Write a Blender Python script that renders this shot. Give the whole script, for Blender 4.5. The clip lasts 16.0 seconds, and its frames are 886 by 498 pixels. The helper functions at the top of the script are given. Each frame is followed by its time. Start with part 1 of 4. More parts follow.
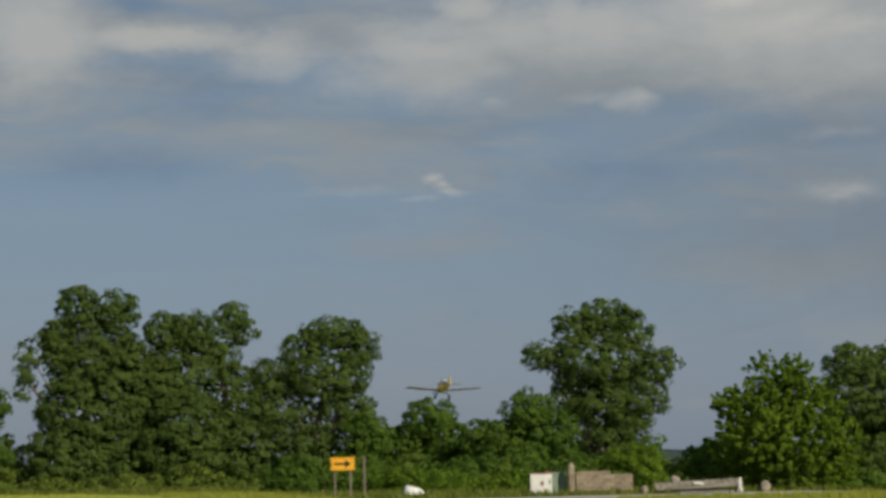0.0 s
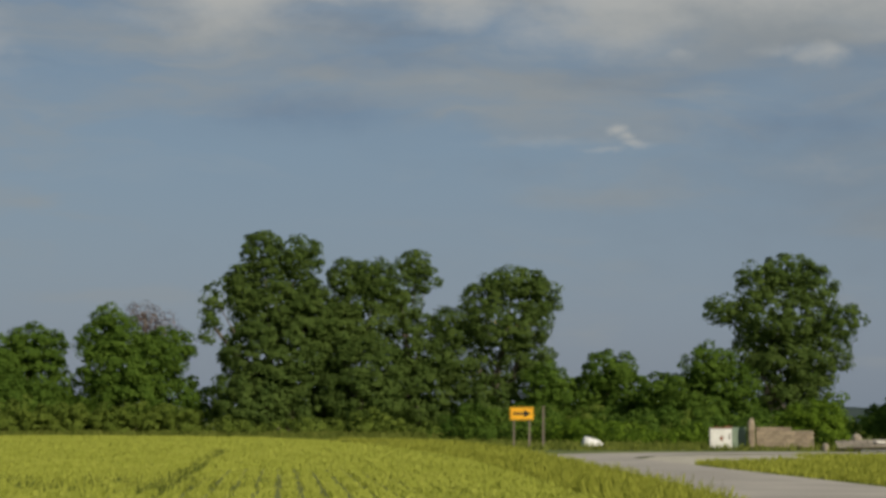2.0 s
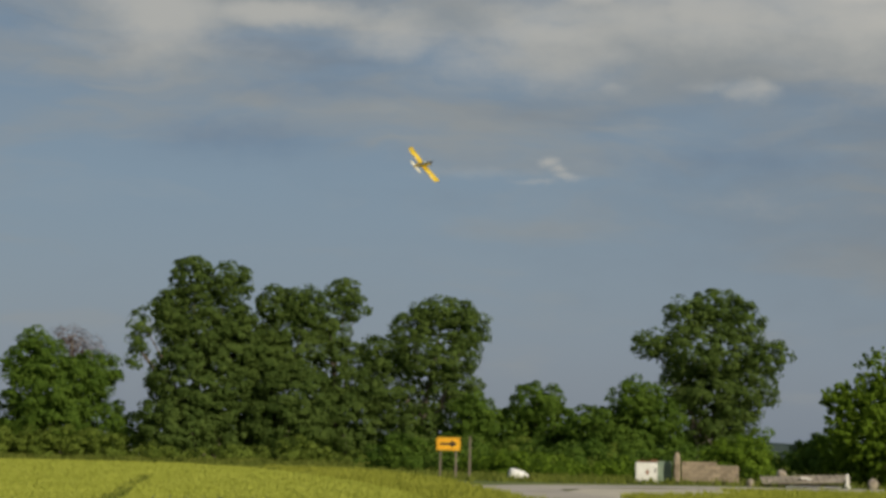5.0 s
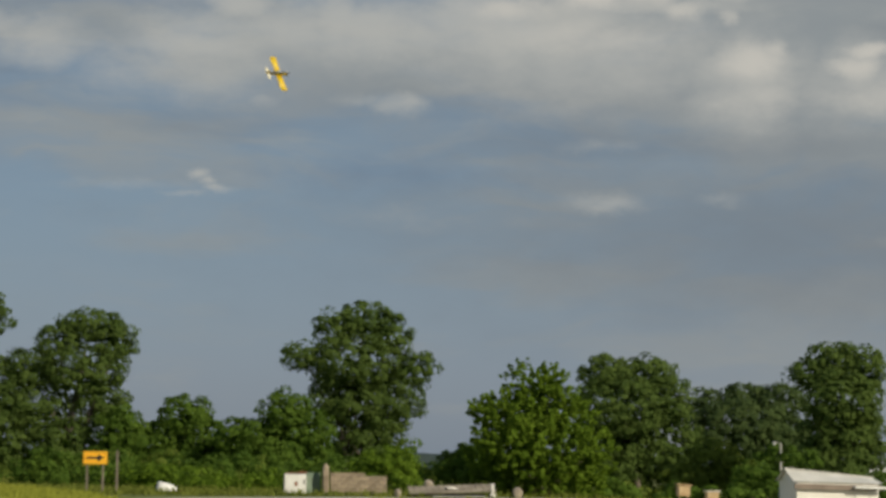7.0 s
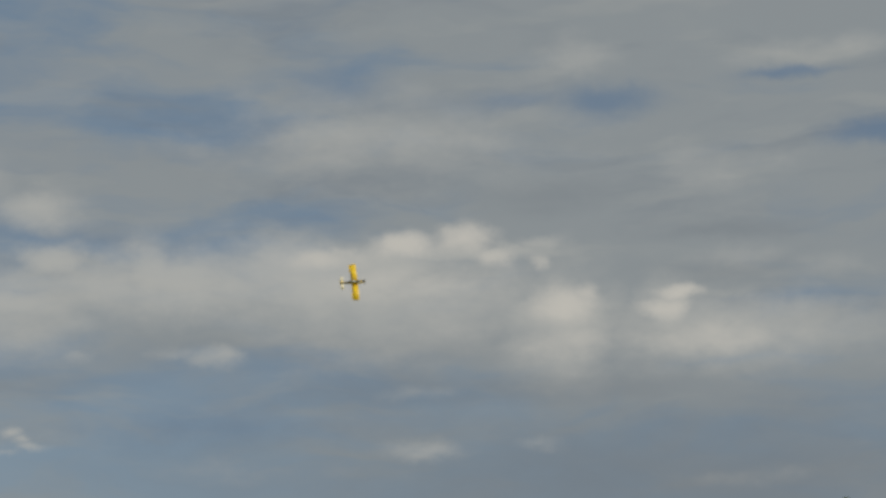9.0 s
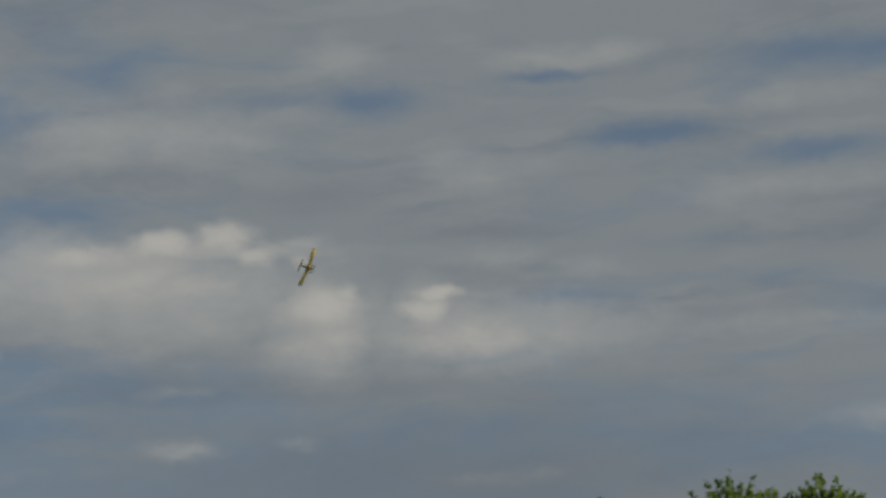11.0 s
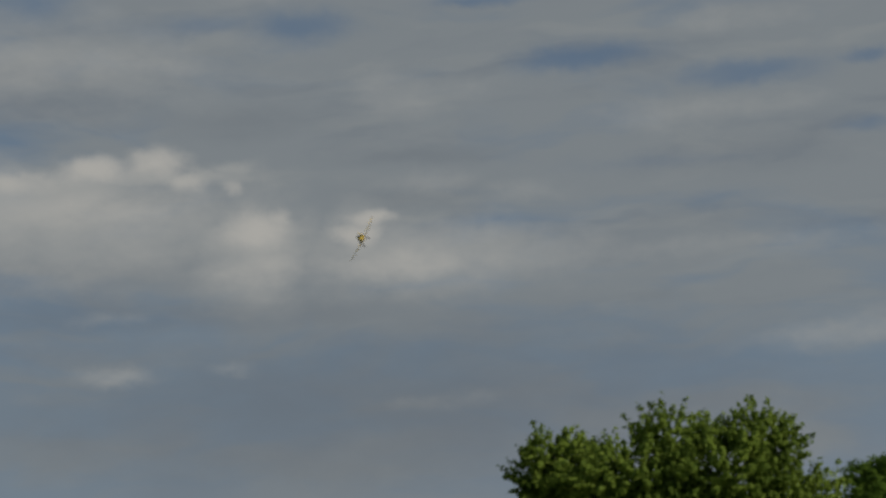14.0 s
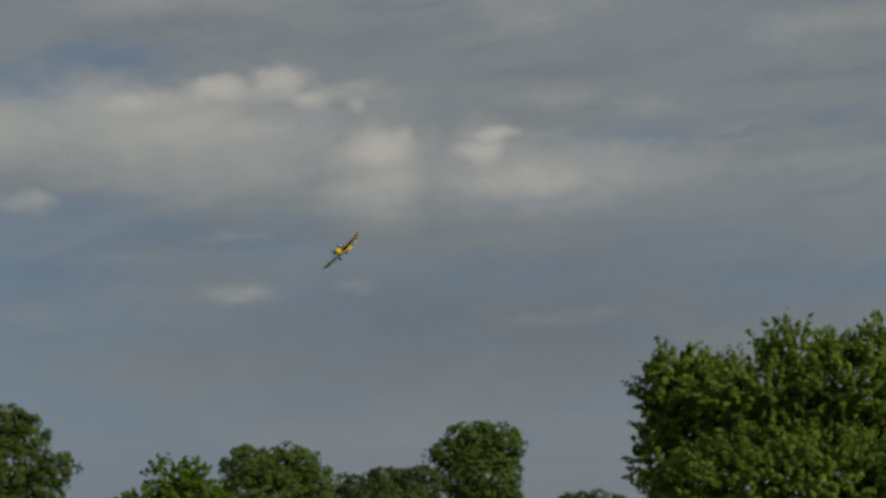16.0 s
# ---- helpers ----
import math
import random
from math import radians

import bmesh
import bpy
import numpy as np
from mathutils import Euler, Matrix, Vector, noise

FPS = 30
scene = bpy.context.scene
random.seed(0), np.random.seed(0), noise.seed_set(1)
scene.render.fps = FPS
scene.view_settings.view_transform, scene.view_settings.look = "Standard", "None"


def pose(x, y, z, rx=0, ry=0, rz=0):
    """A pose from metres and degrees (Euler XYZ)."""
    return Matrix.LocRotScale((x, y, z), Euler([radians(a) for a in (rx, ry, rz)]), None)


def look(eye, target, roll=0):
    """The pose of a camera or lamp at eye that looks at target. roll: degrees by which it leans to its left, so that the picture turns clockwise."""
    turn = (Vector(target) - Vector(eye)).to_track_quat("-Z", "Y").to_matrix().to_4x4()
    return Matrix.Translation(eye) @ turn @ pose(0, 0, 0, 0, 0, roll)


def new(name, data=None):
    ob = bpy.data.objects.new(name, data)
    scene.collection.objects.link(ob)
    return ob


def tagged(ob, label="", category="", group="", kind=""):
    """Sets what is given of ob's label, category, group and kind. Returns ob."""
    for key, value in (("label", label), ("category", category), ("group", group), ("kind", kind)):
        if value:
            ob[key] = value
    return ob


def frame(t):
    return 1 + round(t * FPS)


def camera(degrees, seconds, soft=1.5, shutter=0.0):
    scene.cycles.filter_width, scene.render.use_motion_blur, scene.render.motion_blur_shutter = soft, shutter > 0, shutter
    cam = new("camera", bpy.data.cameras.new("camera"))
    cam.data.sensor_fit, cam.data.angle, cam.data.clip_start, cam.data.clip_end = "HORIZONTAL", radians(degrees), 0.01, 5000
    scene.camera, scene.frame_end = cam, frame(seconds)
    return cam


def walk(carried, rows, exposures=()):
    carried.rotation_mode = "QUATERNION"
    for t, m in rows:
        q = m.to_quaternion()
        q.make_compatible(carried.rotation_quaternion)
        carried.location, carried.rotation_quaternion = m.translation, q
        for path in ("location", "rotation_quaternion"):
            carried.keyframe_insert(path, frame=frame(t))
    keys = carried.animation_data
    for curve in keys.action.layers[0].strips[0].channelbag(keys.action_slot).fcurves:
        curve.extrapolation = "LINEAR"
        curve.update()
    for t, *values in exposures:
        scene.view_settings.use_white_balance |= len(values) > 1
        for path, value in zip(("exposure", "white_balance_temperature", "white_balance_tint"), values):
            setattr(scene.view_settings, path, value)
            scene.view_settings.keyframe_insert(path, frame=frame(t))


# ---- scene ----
# ---- camera ----
def gaze(yaw, pitch, roll):
    """A pose of the held camera: yaw to the left, pitch up, roll about its own axis, in degrees."""
    return pose(0, 0, 1.57) @ pose(0, 0, 0, 0, 0, yaw) @ pose(0, 0, 0, 90 + pitch) @ pose(0, 0, 0, 0, 0, roll)


cam = camera(22.58, 16.0, soft=3.4)
walk(cam, [
    (0, gaze(-4.01, 5.60, -1.26)),
    (0.5, gaze(-2.53, 5.11, -0.81)),
    (1, gaze(-0.62, 4.63, -0.75)),
    (1.5, gaze(-0.00, 4.30, -0.21)),
    (2, gaze(0.73, 4.36, 0.20)),
    (2.5, gaze(2.37, 4.65, 0.64)),
    (3, gaze(1.86, 5.38, 0.73)),
    (3.2, gaze(1.55, 5.62, 0.74)),
    (5.3, gaze(-2.11, 5.12, 1.01)),
    (5.5, gaze(-3.15, 5.39, 0.58)),
    (6, gaze(-4.99, 6.47, -0.64)),
    (6.5, gaze(-6.91, 6.08, -0.51)),
    (7, gaze(-10.13, 5.58, 0.51)),
    (7.5, gaze(-11.44, 6.11, 0.66)),
    (8, gaze(-13.29, 9.67, -0.66)),
    (8.2, gaze(-13.53, 10.96, -1.42)),
    (10.3, gaze(-17.46, 12.20, -2.05)),
    (10.5, gaze(-17.77, 12.03, -2.69)),
    (11, gaze(-21.30, 11.72, -2.56)),
    (11.5, gaze(-22.86, 11.69, -2.60)),
    (12, gaze(-22.97, 10.94, -3.10)),
    (12.5, gaze(-23.10, 10.51, -3.19)),
    (13, gaze(-23.32, 10.33, -3.06)),
    (13.5, gaze(-23.33, 10.10, -2.90)),
    (14, gaze(-22.96, 9.69, -3.14)),
    (14.5, gaze(-22.79, 9.23, -3.29)),
    (15, gaze(-22.30, 9.06, -3.13)),
    (15.5, gaze(-21.86, 8.58, -3.16)),
    (16, gaze(-19.63, 7.70, -2.90)),
], exposures=[(0, 0.02, 6300, 9), (3.2, 0.02, 6400, 9), (5.5, 0.02, 6500, 9), (7.0, 0.05, 6480, 8), (8.2, 0.08, 6480, 8), (10.3, -0.28, 6400, 9), (12.0, -0.34, 6280, 9), (14.0, -0.36, 6300, 9), (16.0, -0.36, 6430, 8)])

# ---- world and sun ----
SUN_EL, SUN_AZ = 27.0, 148.0          # the sun stands behind the camera, to its right (degrees clockwise from ahead)


def build_world():
    world = bpy.data.worlds.new("sky")
    scene.world = world
    world.use_nodes = True
    nt = world.node_tree
    nt.nodes.clear()
    N, L = nt.nodes, nt.links

    def math_node(op, a, b=None, c=None, clamp=False):
        n = N.new("ShaderNodeMath")
        n.operation, n.use_clamp = op, clamp
        for i, v in enumerate((a, b, c)):
            if v is None:
                continue
            if isinstance(v, (int, float)):
                n.inputs[i].default_value = v
            else:
                L.new(v, n.inputs[i])
        return n.outputs[0]

    def mix(fac, a, b):
        n = N.new("ShaderNodeMix")
        n.data_type = "RGBA"
        if isinstance(fac, (int, float)):
            n.inputs[0].default_value = fac
        else:
            L.new(fac, n.inputs[0])
        for i, v in ((6, a), (7, b)):
            if isinstance(v, tuple):
                n.inputs[i].default_value = (*v, 1)
            else:
                L.new(v, n.inputs[i])
        return n.outputs[2]

    def noise_node(vec, scale, detail, rough, dist=0.0, w=0.0):
        n = N.new("ShaderNodeTexNoise")
        n.noise_dimensions = "3D"
        L.new(vec, n.inputs["Vector"])
        n.inputs["Scale"].default_value = scale
        n.inputs["Detail"].default_value = detail
        n.inputs["Roughness"].default_value = rough
        n.inputs["Distortion"].default_value = dist
        return n

    def smooth(v, lo, hi):
        n = N.new("ShaderNodeMapRange")
        n.interpolation_type = "SMOOTHSTEP"
        L.new(v, n.inputs[0])
        n.inputs[1].default_value, n.inputs[2].default_value = lo, hi
        return n.outputs[0]

    geo = N.new("ShaderNodeTexCoord")
    sep = N.new("ShaderNodeSeparateXYZ")
    L.new(geo.outputs["Generated"], sep.inputs[0])
    az = math_node("MULTIPLY", math_node("ARCTAN2", sep.outputs[0], sep.outputs[1]), 180 / math.pi)   # clockwise from ahead
    el = math_node("MULTIPLY", math_node("ARCSINE", sep.outputs[2], clamp=False), 180 / math.pi)

    def plane_of(sx, sy, ox=0.0):
        c = N.new("ShaderNodeCombineXYZ")
        L.new(math_node("MULTIPLY_ADD", az, sx, ox), c.inputs[0])
        L.new(math_node("MULTIPLY", el, sy), c.inputs[1])
        return c.outputs[0]

    # clear sky
    sky = N.new("ShaderNodeTexSky")
    sky.sky_type, sky.sun_disc = "NISHITA", False
    sky.sun_elevation, sky.sun_rotation = radians(SUN_EL), radians(SUN_AZ)
    sky.air_density, sky.dust_density = 1.2, 1.5
    dim = N.new("ShaderNodeVectorMath")
    dim.operation = "SCALE"
    L.new(sky.outputs[0], dim.inputs[0])
    dim.inputs["Scale"].default_value = 0.07
    # thin high haze, greyer towards the horizon
    ramp = N.new("ShaderNodeValToRGB")
    L.new(math_node("DIVIDE", el, 40.0, clamp=True), ramp.inputs[0])
    cr = ramp.color_ramp
    cr.elements[0].position, cr.elements[0].color = 0.0, (0.205, 0.245, 0.305, 1)
    cr.elements[1].position, cr.elements[1].color = 1.0, (0.10, 0.18, 0.32, 1)
    for p, col in ((0.06, (0.198, 0.248, 0.326)), (0.17, (0.177, 0.244, 0.335)), (0.26, (0.158, 0.215, 0.298)), (0.5, (0.140, 0.205, 0.29))):
        e = cr.elements.new(p)
        e.color = (*col, 1)
    colour = mix(0.80, dim.outputs[0], ramp.outputs[0])

    # wind-drawn layers of grey stratus, thicker with height and to the right
    warp = noise_node(plane_of(0.16, 0.5), 1.0, 4, 0.55)
    wsep = N.new("ShaderNodeSeparateColor")
    L.new(warp.outputs["Color"], wsep.inputs[0])
    waz = math_node("MULTIPLY_ADD", math_node("SUBTRACT", wsep.outputs[0], 0.5), 6.0, az)
    wel = math_node("MULTIPLY_ADD", math_node("SUBTRACT", wsep.outputs[1], 0.5), 2.4, el)

    def warped(sx, sy, ox=0.0):
        c = N.new("ShaderNodeCombineXYZ")
        L.new(math_node("MULTIPLY_ADD", waz, sx, ox), c.inputs[0])
        L.new(math_node("MULTIPLY", wel, sy), c.inputs[1])
        return c.outputs[0]

    grey = noise_node(warped(0.13, 0.55, 3.1), 1.0, 6, 0.52)
    lift = math_node("MULTIPLY_ADD", smooth(el, 5.0, 12.0), 0.17, math_node("MULTIPLY", smooth(az, 4, 22), 0.15))
    layer = smooth(math_node("ADD", grey.outputs[0], lift), 0.50, 0.80)
    colour = mix(math_node("MULTIPLY", layer, 0.85), colour, (0.271, 0.286, 0.288))
    # darker undersides inside the layer
    under = noise_node(warped(0.15, 0.75, 9.7), 1.0, 7, 0.55)
    colour = mix(math_node("MULTIPLY", math_node("MULTIPLY", smooth(under.outputs[0], 0.48, 0.74), smooth(el, 6.0, 11.0)), 0.45), colour, (0.160, 0.188, 0.225))
    # thin drawn-out streaks
    streak = noise_node(warped(0.20, 1.15, 5.3), 1.0, 6, 0.52)
    colour = mix(math_node("MULTIPLY", math_node("MULTIPLY", smooth(streak.outputs[0], 0.50, 0.74), smooth(el, 4.0, 10.0)), 0.40), colour, (0.328, 0.337, 0.327))

    # sunlit heads of cloud: azimuth, elevation, half width, half height, strength
    fine = noise_node(plane_of(0.95, 1.3), 1.0, 8, 0.62)
    fsep = N.new("ShaderNodeSeparateColor")
    L.new(fine.outputs["Color"], fsep.inputs[0])
    faz = math_node("MULTIPLY_ADD", math_node("SUBTRACT", fsep.outputs[0], 0.5), 1.1, az)
    fel = math_node("MULTIPLY_ADD", math_node("SUBTRACT", fsep.outputs[1], 0.5), 0.55, el)

    def heads(rows):
        total = None
        for a, e, w, h, s in rows:
            u = math_node("POWER", math_node("DIVIDE", math_node("SUBTRACT", faz, a), w), 2.0)
            v = math_node("POWER", math_node("DIVIDE", math_node("SUBTRACT", fel, e), h), 2.0)
            g = math_node("MULTIPLY", math_node("EXPONENT", math_node("MULTIPLY", math_node("ADD", u, v), -1.0)), s)
            total = g if total is None else math_node("MAXIMUM", total, g)
        return total

    west = heads(((-6.4, 11.2, 1.84, 1.75, 0.95), (-3.1, 11.1, 3.06, 0.43, 0.95), (-6, 10.2, 3.42, 0.56, 0.6), (-0.2, 10.7, 2.28, 0.61, 0.6), (3.8, 10.7, 2.45, 0.7, 0.85), (4.8, 11.8, 1.22, 0.53, 0.95), (7.3, 11.3, 1.06, 1.22, 0.95), (11.9, 11.5, 4.45, 0.79, 1), (12.2, 10.5, 4.1, 0.96, 0.7), (14.2, 6.7, 0.88, 0.26, 0.6), (9.1, 9.3, 0.66, 0.24, 0.75), (5.4, 9.4, 0.7, 0.31, 0.5), (10.4, 6.4, 4.2, 0.48, 0.25), (14.3, 8.3, 1.48, 0.26, 0.4), (-13.5, 9.5, 1.49, 1.14, 0.95), (-16.3, 9, 2.1, 0.96, 0.8), (3.75, 7.45, 0.3, 0.17, 0.75), (4.3, 7.05, 0.49, 0.14, 0.62), (4, 7.25, 0.28, 0.16, 0.68), (3.4, 6.9, 0.79, 0.12, 0.5), (1.3, 7.1, 3.33, 0.21, 0.32)))
    middle = heads(((13.9, 10.6, 4.75, 1.70, 0.78), (18, 9.9, 1.99, 1.61, 0.85), (22.5, 9.5, 4.55, 1.14, 0.8), (25.7, 9.7, 2.37, 0.86, 0.55), (8.1, 11.2, 7.02, 1.14, 0.8), (4, 11.2, 2.85, 0.75, 0.7), (10.9, 11.9, 2.65, 0.81, 0.75), (4.5, 13.1, 1.33, 0.66, 0.75), (2.9, 13.8, 1.52, 0.75, 0.5), (-0.2, 10.7, 1.52, 0.95, 0.7), (3.6, 10.2, 3.42, 1.04, 0.72), (8.1, 11.2, 2.09, 1.04, 0.95), (11.9, 11.1, 2.85, 1.14, 0.9), (9, 9.3, 0.95, 0.34, 0.7), (15.6, 11.8, 3.04, 0.29, 0.9), (18.2, 10.1, 1.14, 1.14, 0.95), (20.8, 10.1, 0.94, 1.04, 0.9), (18.1, 9.7, 2.47, 0.66, 0.6), (14.5, 6.8, 1.23, 0.29, 0.6), (17.6, 12, 1.04, 0.29, 0.7), (12.5, 9.6, 3.22, 0.47, 0.5), (8, 9.4, 0.86, 0.23, 0.5)))
    bright = heads(((13.9, 12.1, 1.17, 0.45, 1.1), (15.6, 12.2, 1.13, 0.46, 1.05), (16.4, 11.7, 0.71, 0.38, 0.85), (11.8, 11.8, 1.51, 0.41, 0.85), (17.5, 11.5, 0.42, 0.30, 0.8), (18.1, 10.4, 1.09, 0.66, 1.05), (18.7, 10.7, 0.52, 0.35, 0.9), (21.1, 10.6, 0.89, 0.23, 1.05), (20.7, 10.2, 0.89, 0.38, 0.95), (21.9, 9.3, 3.02, 0.58, 0.72), (18.1, 9.4, 1.88, 0.51, 0.62), (13.8, 11, 3.76, 0.63, 0.62)))
    pale = heads(((13.1, 14.8, 5.62, 1.61, 0.5), (33.2, 6.9, 2.65, 0.66, 0.55), (14, 6.8, 1.23, 0.29, 0.55), (17.3, 6.9, 0.75, 0.23, 0.35), (15.9, 14.7, 2.27, 0.57, 0.5), (22.5, 11.4, 2.09, 0.38, 0.45), (25.1, 11.1, 1.33, 0.47, 0.45), (29.9, 12.9, 3.42, 0.52, 0.45), (18.7, 16.7, 1.52, 0.66, 0.5), (25.2, 16.5, 2.85, 0.43, 0.5), (22.2, 13.9, 3.04, 1.14, 0.35), (29.4, 9.4, 5.21, 0.38, 0.4), (22.5, 5.8, 2.47, 0.29, 0.3), (13, 14.5, 1.90, 0.75, 0.4), (31.4, 15.1, 2.85, 0.43, 0.4)))
    gaps = heads(((19.5, 15.6, 1.53, 0.47, 0.9), (24.3, 16, 1.31, 0.18, 0.85), (26.9, 14.4, 1.9, 0.36, 0.95), (31.2, 13.7, 2.26, 0.36, 0.8), (34.4, 13.8, 0.88, 0.22, 0.8), (12.5, 16.1, 1.53, 0.66, 0.55), (31.7, 16.2, 3.27, 0.51, 0.75), (34.2, 12.1, 0.88, 0.22, 0.6), (15.8, 15.6, 1.9, 0.4, 0.4), (29.2, 11.6, 2.92, 0.26, 0.35), (16.9, 15.7, 1.75, 0.29, 0.6), (4.8, 12.5, 3.07, 0.44, 0.35), (-3.9, 12, 1.02, 0.35, 0.7), (2.3, 11.8, 1.46, 0.26, 0.5), (-4.3, 7.9, 3.07, 0.58, 0.5), (8.7, 7.5, 4.38, 0.58, 0.45), (-3, 9.1, 5.84, 0.44, 0.25)))
    shade = heads(((21.0, 5.8, 14.0, 2.6, 0.75), (13.0, 6.3, 9.0, 2.0, 0.5), (17.9, 8.2, 6.57, 0.8, 0.55), (28.2, 8.1, 3.65, 0.36, 0.35), (22.2, 11.1, 2.48, 0.44, 0.4), (22.2, 12.1, 2.48, 0.33, 0.45), (31.2, 11.6, 3.42, 0.58, 0.35), (17.5, 12.9, 1.61, 0.36, 0.35), (15, 6.8, 3.65, 0.73, 0.35), (13.3, 9.4, 11.45, 0.88, 0.42), (18.4, 6.8, 6.34, 1.02, 0.25), (13.3, 8.3, 5.11, 0.88, 0.5), (22.8, 7.8, 5.84, 0.88, 0.35), (19.5, 4.5, 11.45, 1.46, 0.35), (4.5, 8.7, 4.38, 0.58, 0.35), (1.8, 6.4, 3.07, 0.66, 0.2), (10.6, 14.4, 4.38, 0.51, 0.35), (18, 13.2, 2.92, 0.51, 0.4)))
    speckle = noise_node(plane_of(1.1, 1.9, 4.0), 1.0, 8, 0.62).outputs[0]
    billow = noise_node(plane_of(0.42, 0.85, 1.7), 1.0, 5, 0.5).outputs[0]
    ragged = math_node("MULTIPLY_ADD", math_node("SUBTRACT", billow, 0.5), 0.9, math_node("MULTIPLY", math_node("SUBTRACT", speckle, 0.5), 0.5))
    hollow = smooth(math_node("MULTIPLY_ADD", ragged, 0.5, gaps), 0.0, 1.0)
    colour = mix(math_node("MULTIPLY", hollow, 0.75), colour, (0.118, 0.182, 0.275))
    dusk = smooth(math_node("MULTIPLY_ADD", ragged, 0.4, shade), 0.0, 1.0)
    colour = mix(math_node("MULTIPLY", dusk, 0.8), colour, (0.170, 0.192, 0.216))
    soft_heads = math_node("MAXIMUM", math_node("MAXIMUM", west, middle), pale)
    veil = smooth(math_node("MULTIPLY_ADD", ragged, 0.75, soft_heads), 0.10, 1.0)
    colour = mix(math_node("MULTIPLY", veil, 0.85), colour, (0.425, 0.420, 0.395))
    crisp = smooth(math_node("MULTIPLY_ADD", ragged, 0.6, bright), 0.30, 1.15)
    colour = mix(math_node("MULTIPLY", crisp, 0.95), colour, (0.52, 0.495, 0.45))
    back = N.new("ShaderNodeBackground")
    L.new(colour, back.inputs[0])
    back.inputs[1].default_value = 1.0
    out = N.new("ShaderNodeOutputWorld")
    L.new(back.outputs[0], out.inputs[0])


build_world()
sun = new("sun", bpy.data.lights.new("sun", "SUN"))
sun.data.energy, sun.data.angle, sun.data.color = 3.6, radians(0.6), (1.0, 0.89, 0.70)
sun.matrix_basis = look((0, 0, 0), (-math.sin(radians(SUN_AZ)) * math.cos(radians(SUN_EL)), -math.cos(radians(SUN_AZ)) * math.cos(radians(SUN_EL)), -math.sin(radians(SUN_EL))))


# ---- materials ----
def shader(name, rough=0.8, metal=0.0, spec=0.3):
    m = bpy.data.materials.new(name)
    m.use_nodes = True
    b = m.node_tree.nodes["Principled BSDF"]
    b.inputs["Roughness"].default_value, b.inputs["Metallic"].default_value = rough, metal
    b.inputs["Specular IOR Level"].default_value = spec
    return m, m.node_tree, b


def varied(name, cols, scale=1.0, fine=8.0, rough=0.8, metal=0.0, bump=0.0, spec=0.3, stretch=(1, 1, 1), fine_amount=0.35, island=0.0):
    """A surface whose colour wanders between cols at a large and a small scale, with fine relief."""
    m, nt, b = shader(name, rough, metal, spec)
    N, L = nt.nodes, nt.links
    co = N.new("ShaderNodeTexCoord")
    mp = N.new("ShaderNodeMapping")
    mp.inputs["Scale"].default_value = stretch
    L.new(co.outputs["Object"], mp.inputs[0])
    n1, n2 = N.new("ShaderNodeTexNoise"), N.new("ShaderNodeTexNoise")
    for n, s in ((n1, scale), (n2, fine)):
        L.new(mp.outputs[0], n.inputs["Vector"])
        n.inputs["Scale"].default_value, n.inputs["Detail"].default_value = s, 5
    mx = N.new("ShaderNodeMath")
    mx.operation = "MULTIPLY_ADD"
    L.new(n2.outputs[0], mx.inputs[0])
    mx.inputs[1].default_value = fine_amount
    L.new(n1.outputs[0], mx.inputs[2])
    last = mx.outputs[0]
    if island:
        g = N.new("ShaderNodeNewGeometry")
        ad = N.new("ShaderNodeMath")
        ad.operation = "MULTIPLY_ADD"
        L.new(g.outputs["Random Per Island"], ad.inputs[0])
        ad.inputs[1].default_value = island
        L.new(last, ad.inputs[2])
        last = ad.outputs[0]
    rp = N.new("ShaderNodeValToRGB")
    L.new(last, rp.inputs[0])
    lo, hi = 0.38 + fine_amount * 0.45, 0.62 + fine_amount * 0.55 + island
    rp.color_ramp.elements[0].position, rp.color_ramp.elements[0].color = lo, (*cols[0], 1)
    rp.color_ramp.elements[1].position, rp.color_ramp.elements[1].color = min(hi, 1.0), (*cols[-1], 1)
    for i, c in enumerate(cols[1:-1]):
        rp.color_ramp.elements.new(lo + (min(hi, 1.0) - lo) * (i + 1) / (len(cols) - 1)).color = (*c, 1)
    L.new(rp.outputs[0], b.inputs["Base Color"])
    if bump:
        bp = N.new("ShaderNodeBump")
        bp.inputs["Strength"].default_value, bp.inputs["Distance"].default_value = bump, 0.05
        L.new(n2.outputs[0], bp.inputs["Height"])
        L.new(bp.outputs[0], b.inputs["Normal"])
    return m


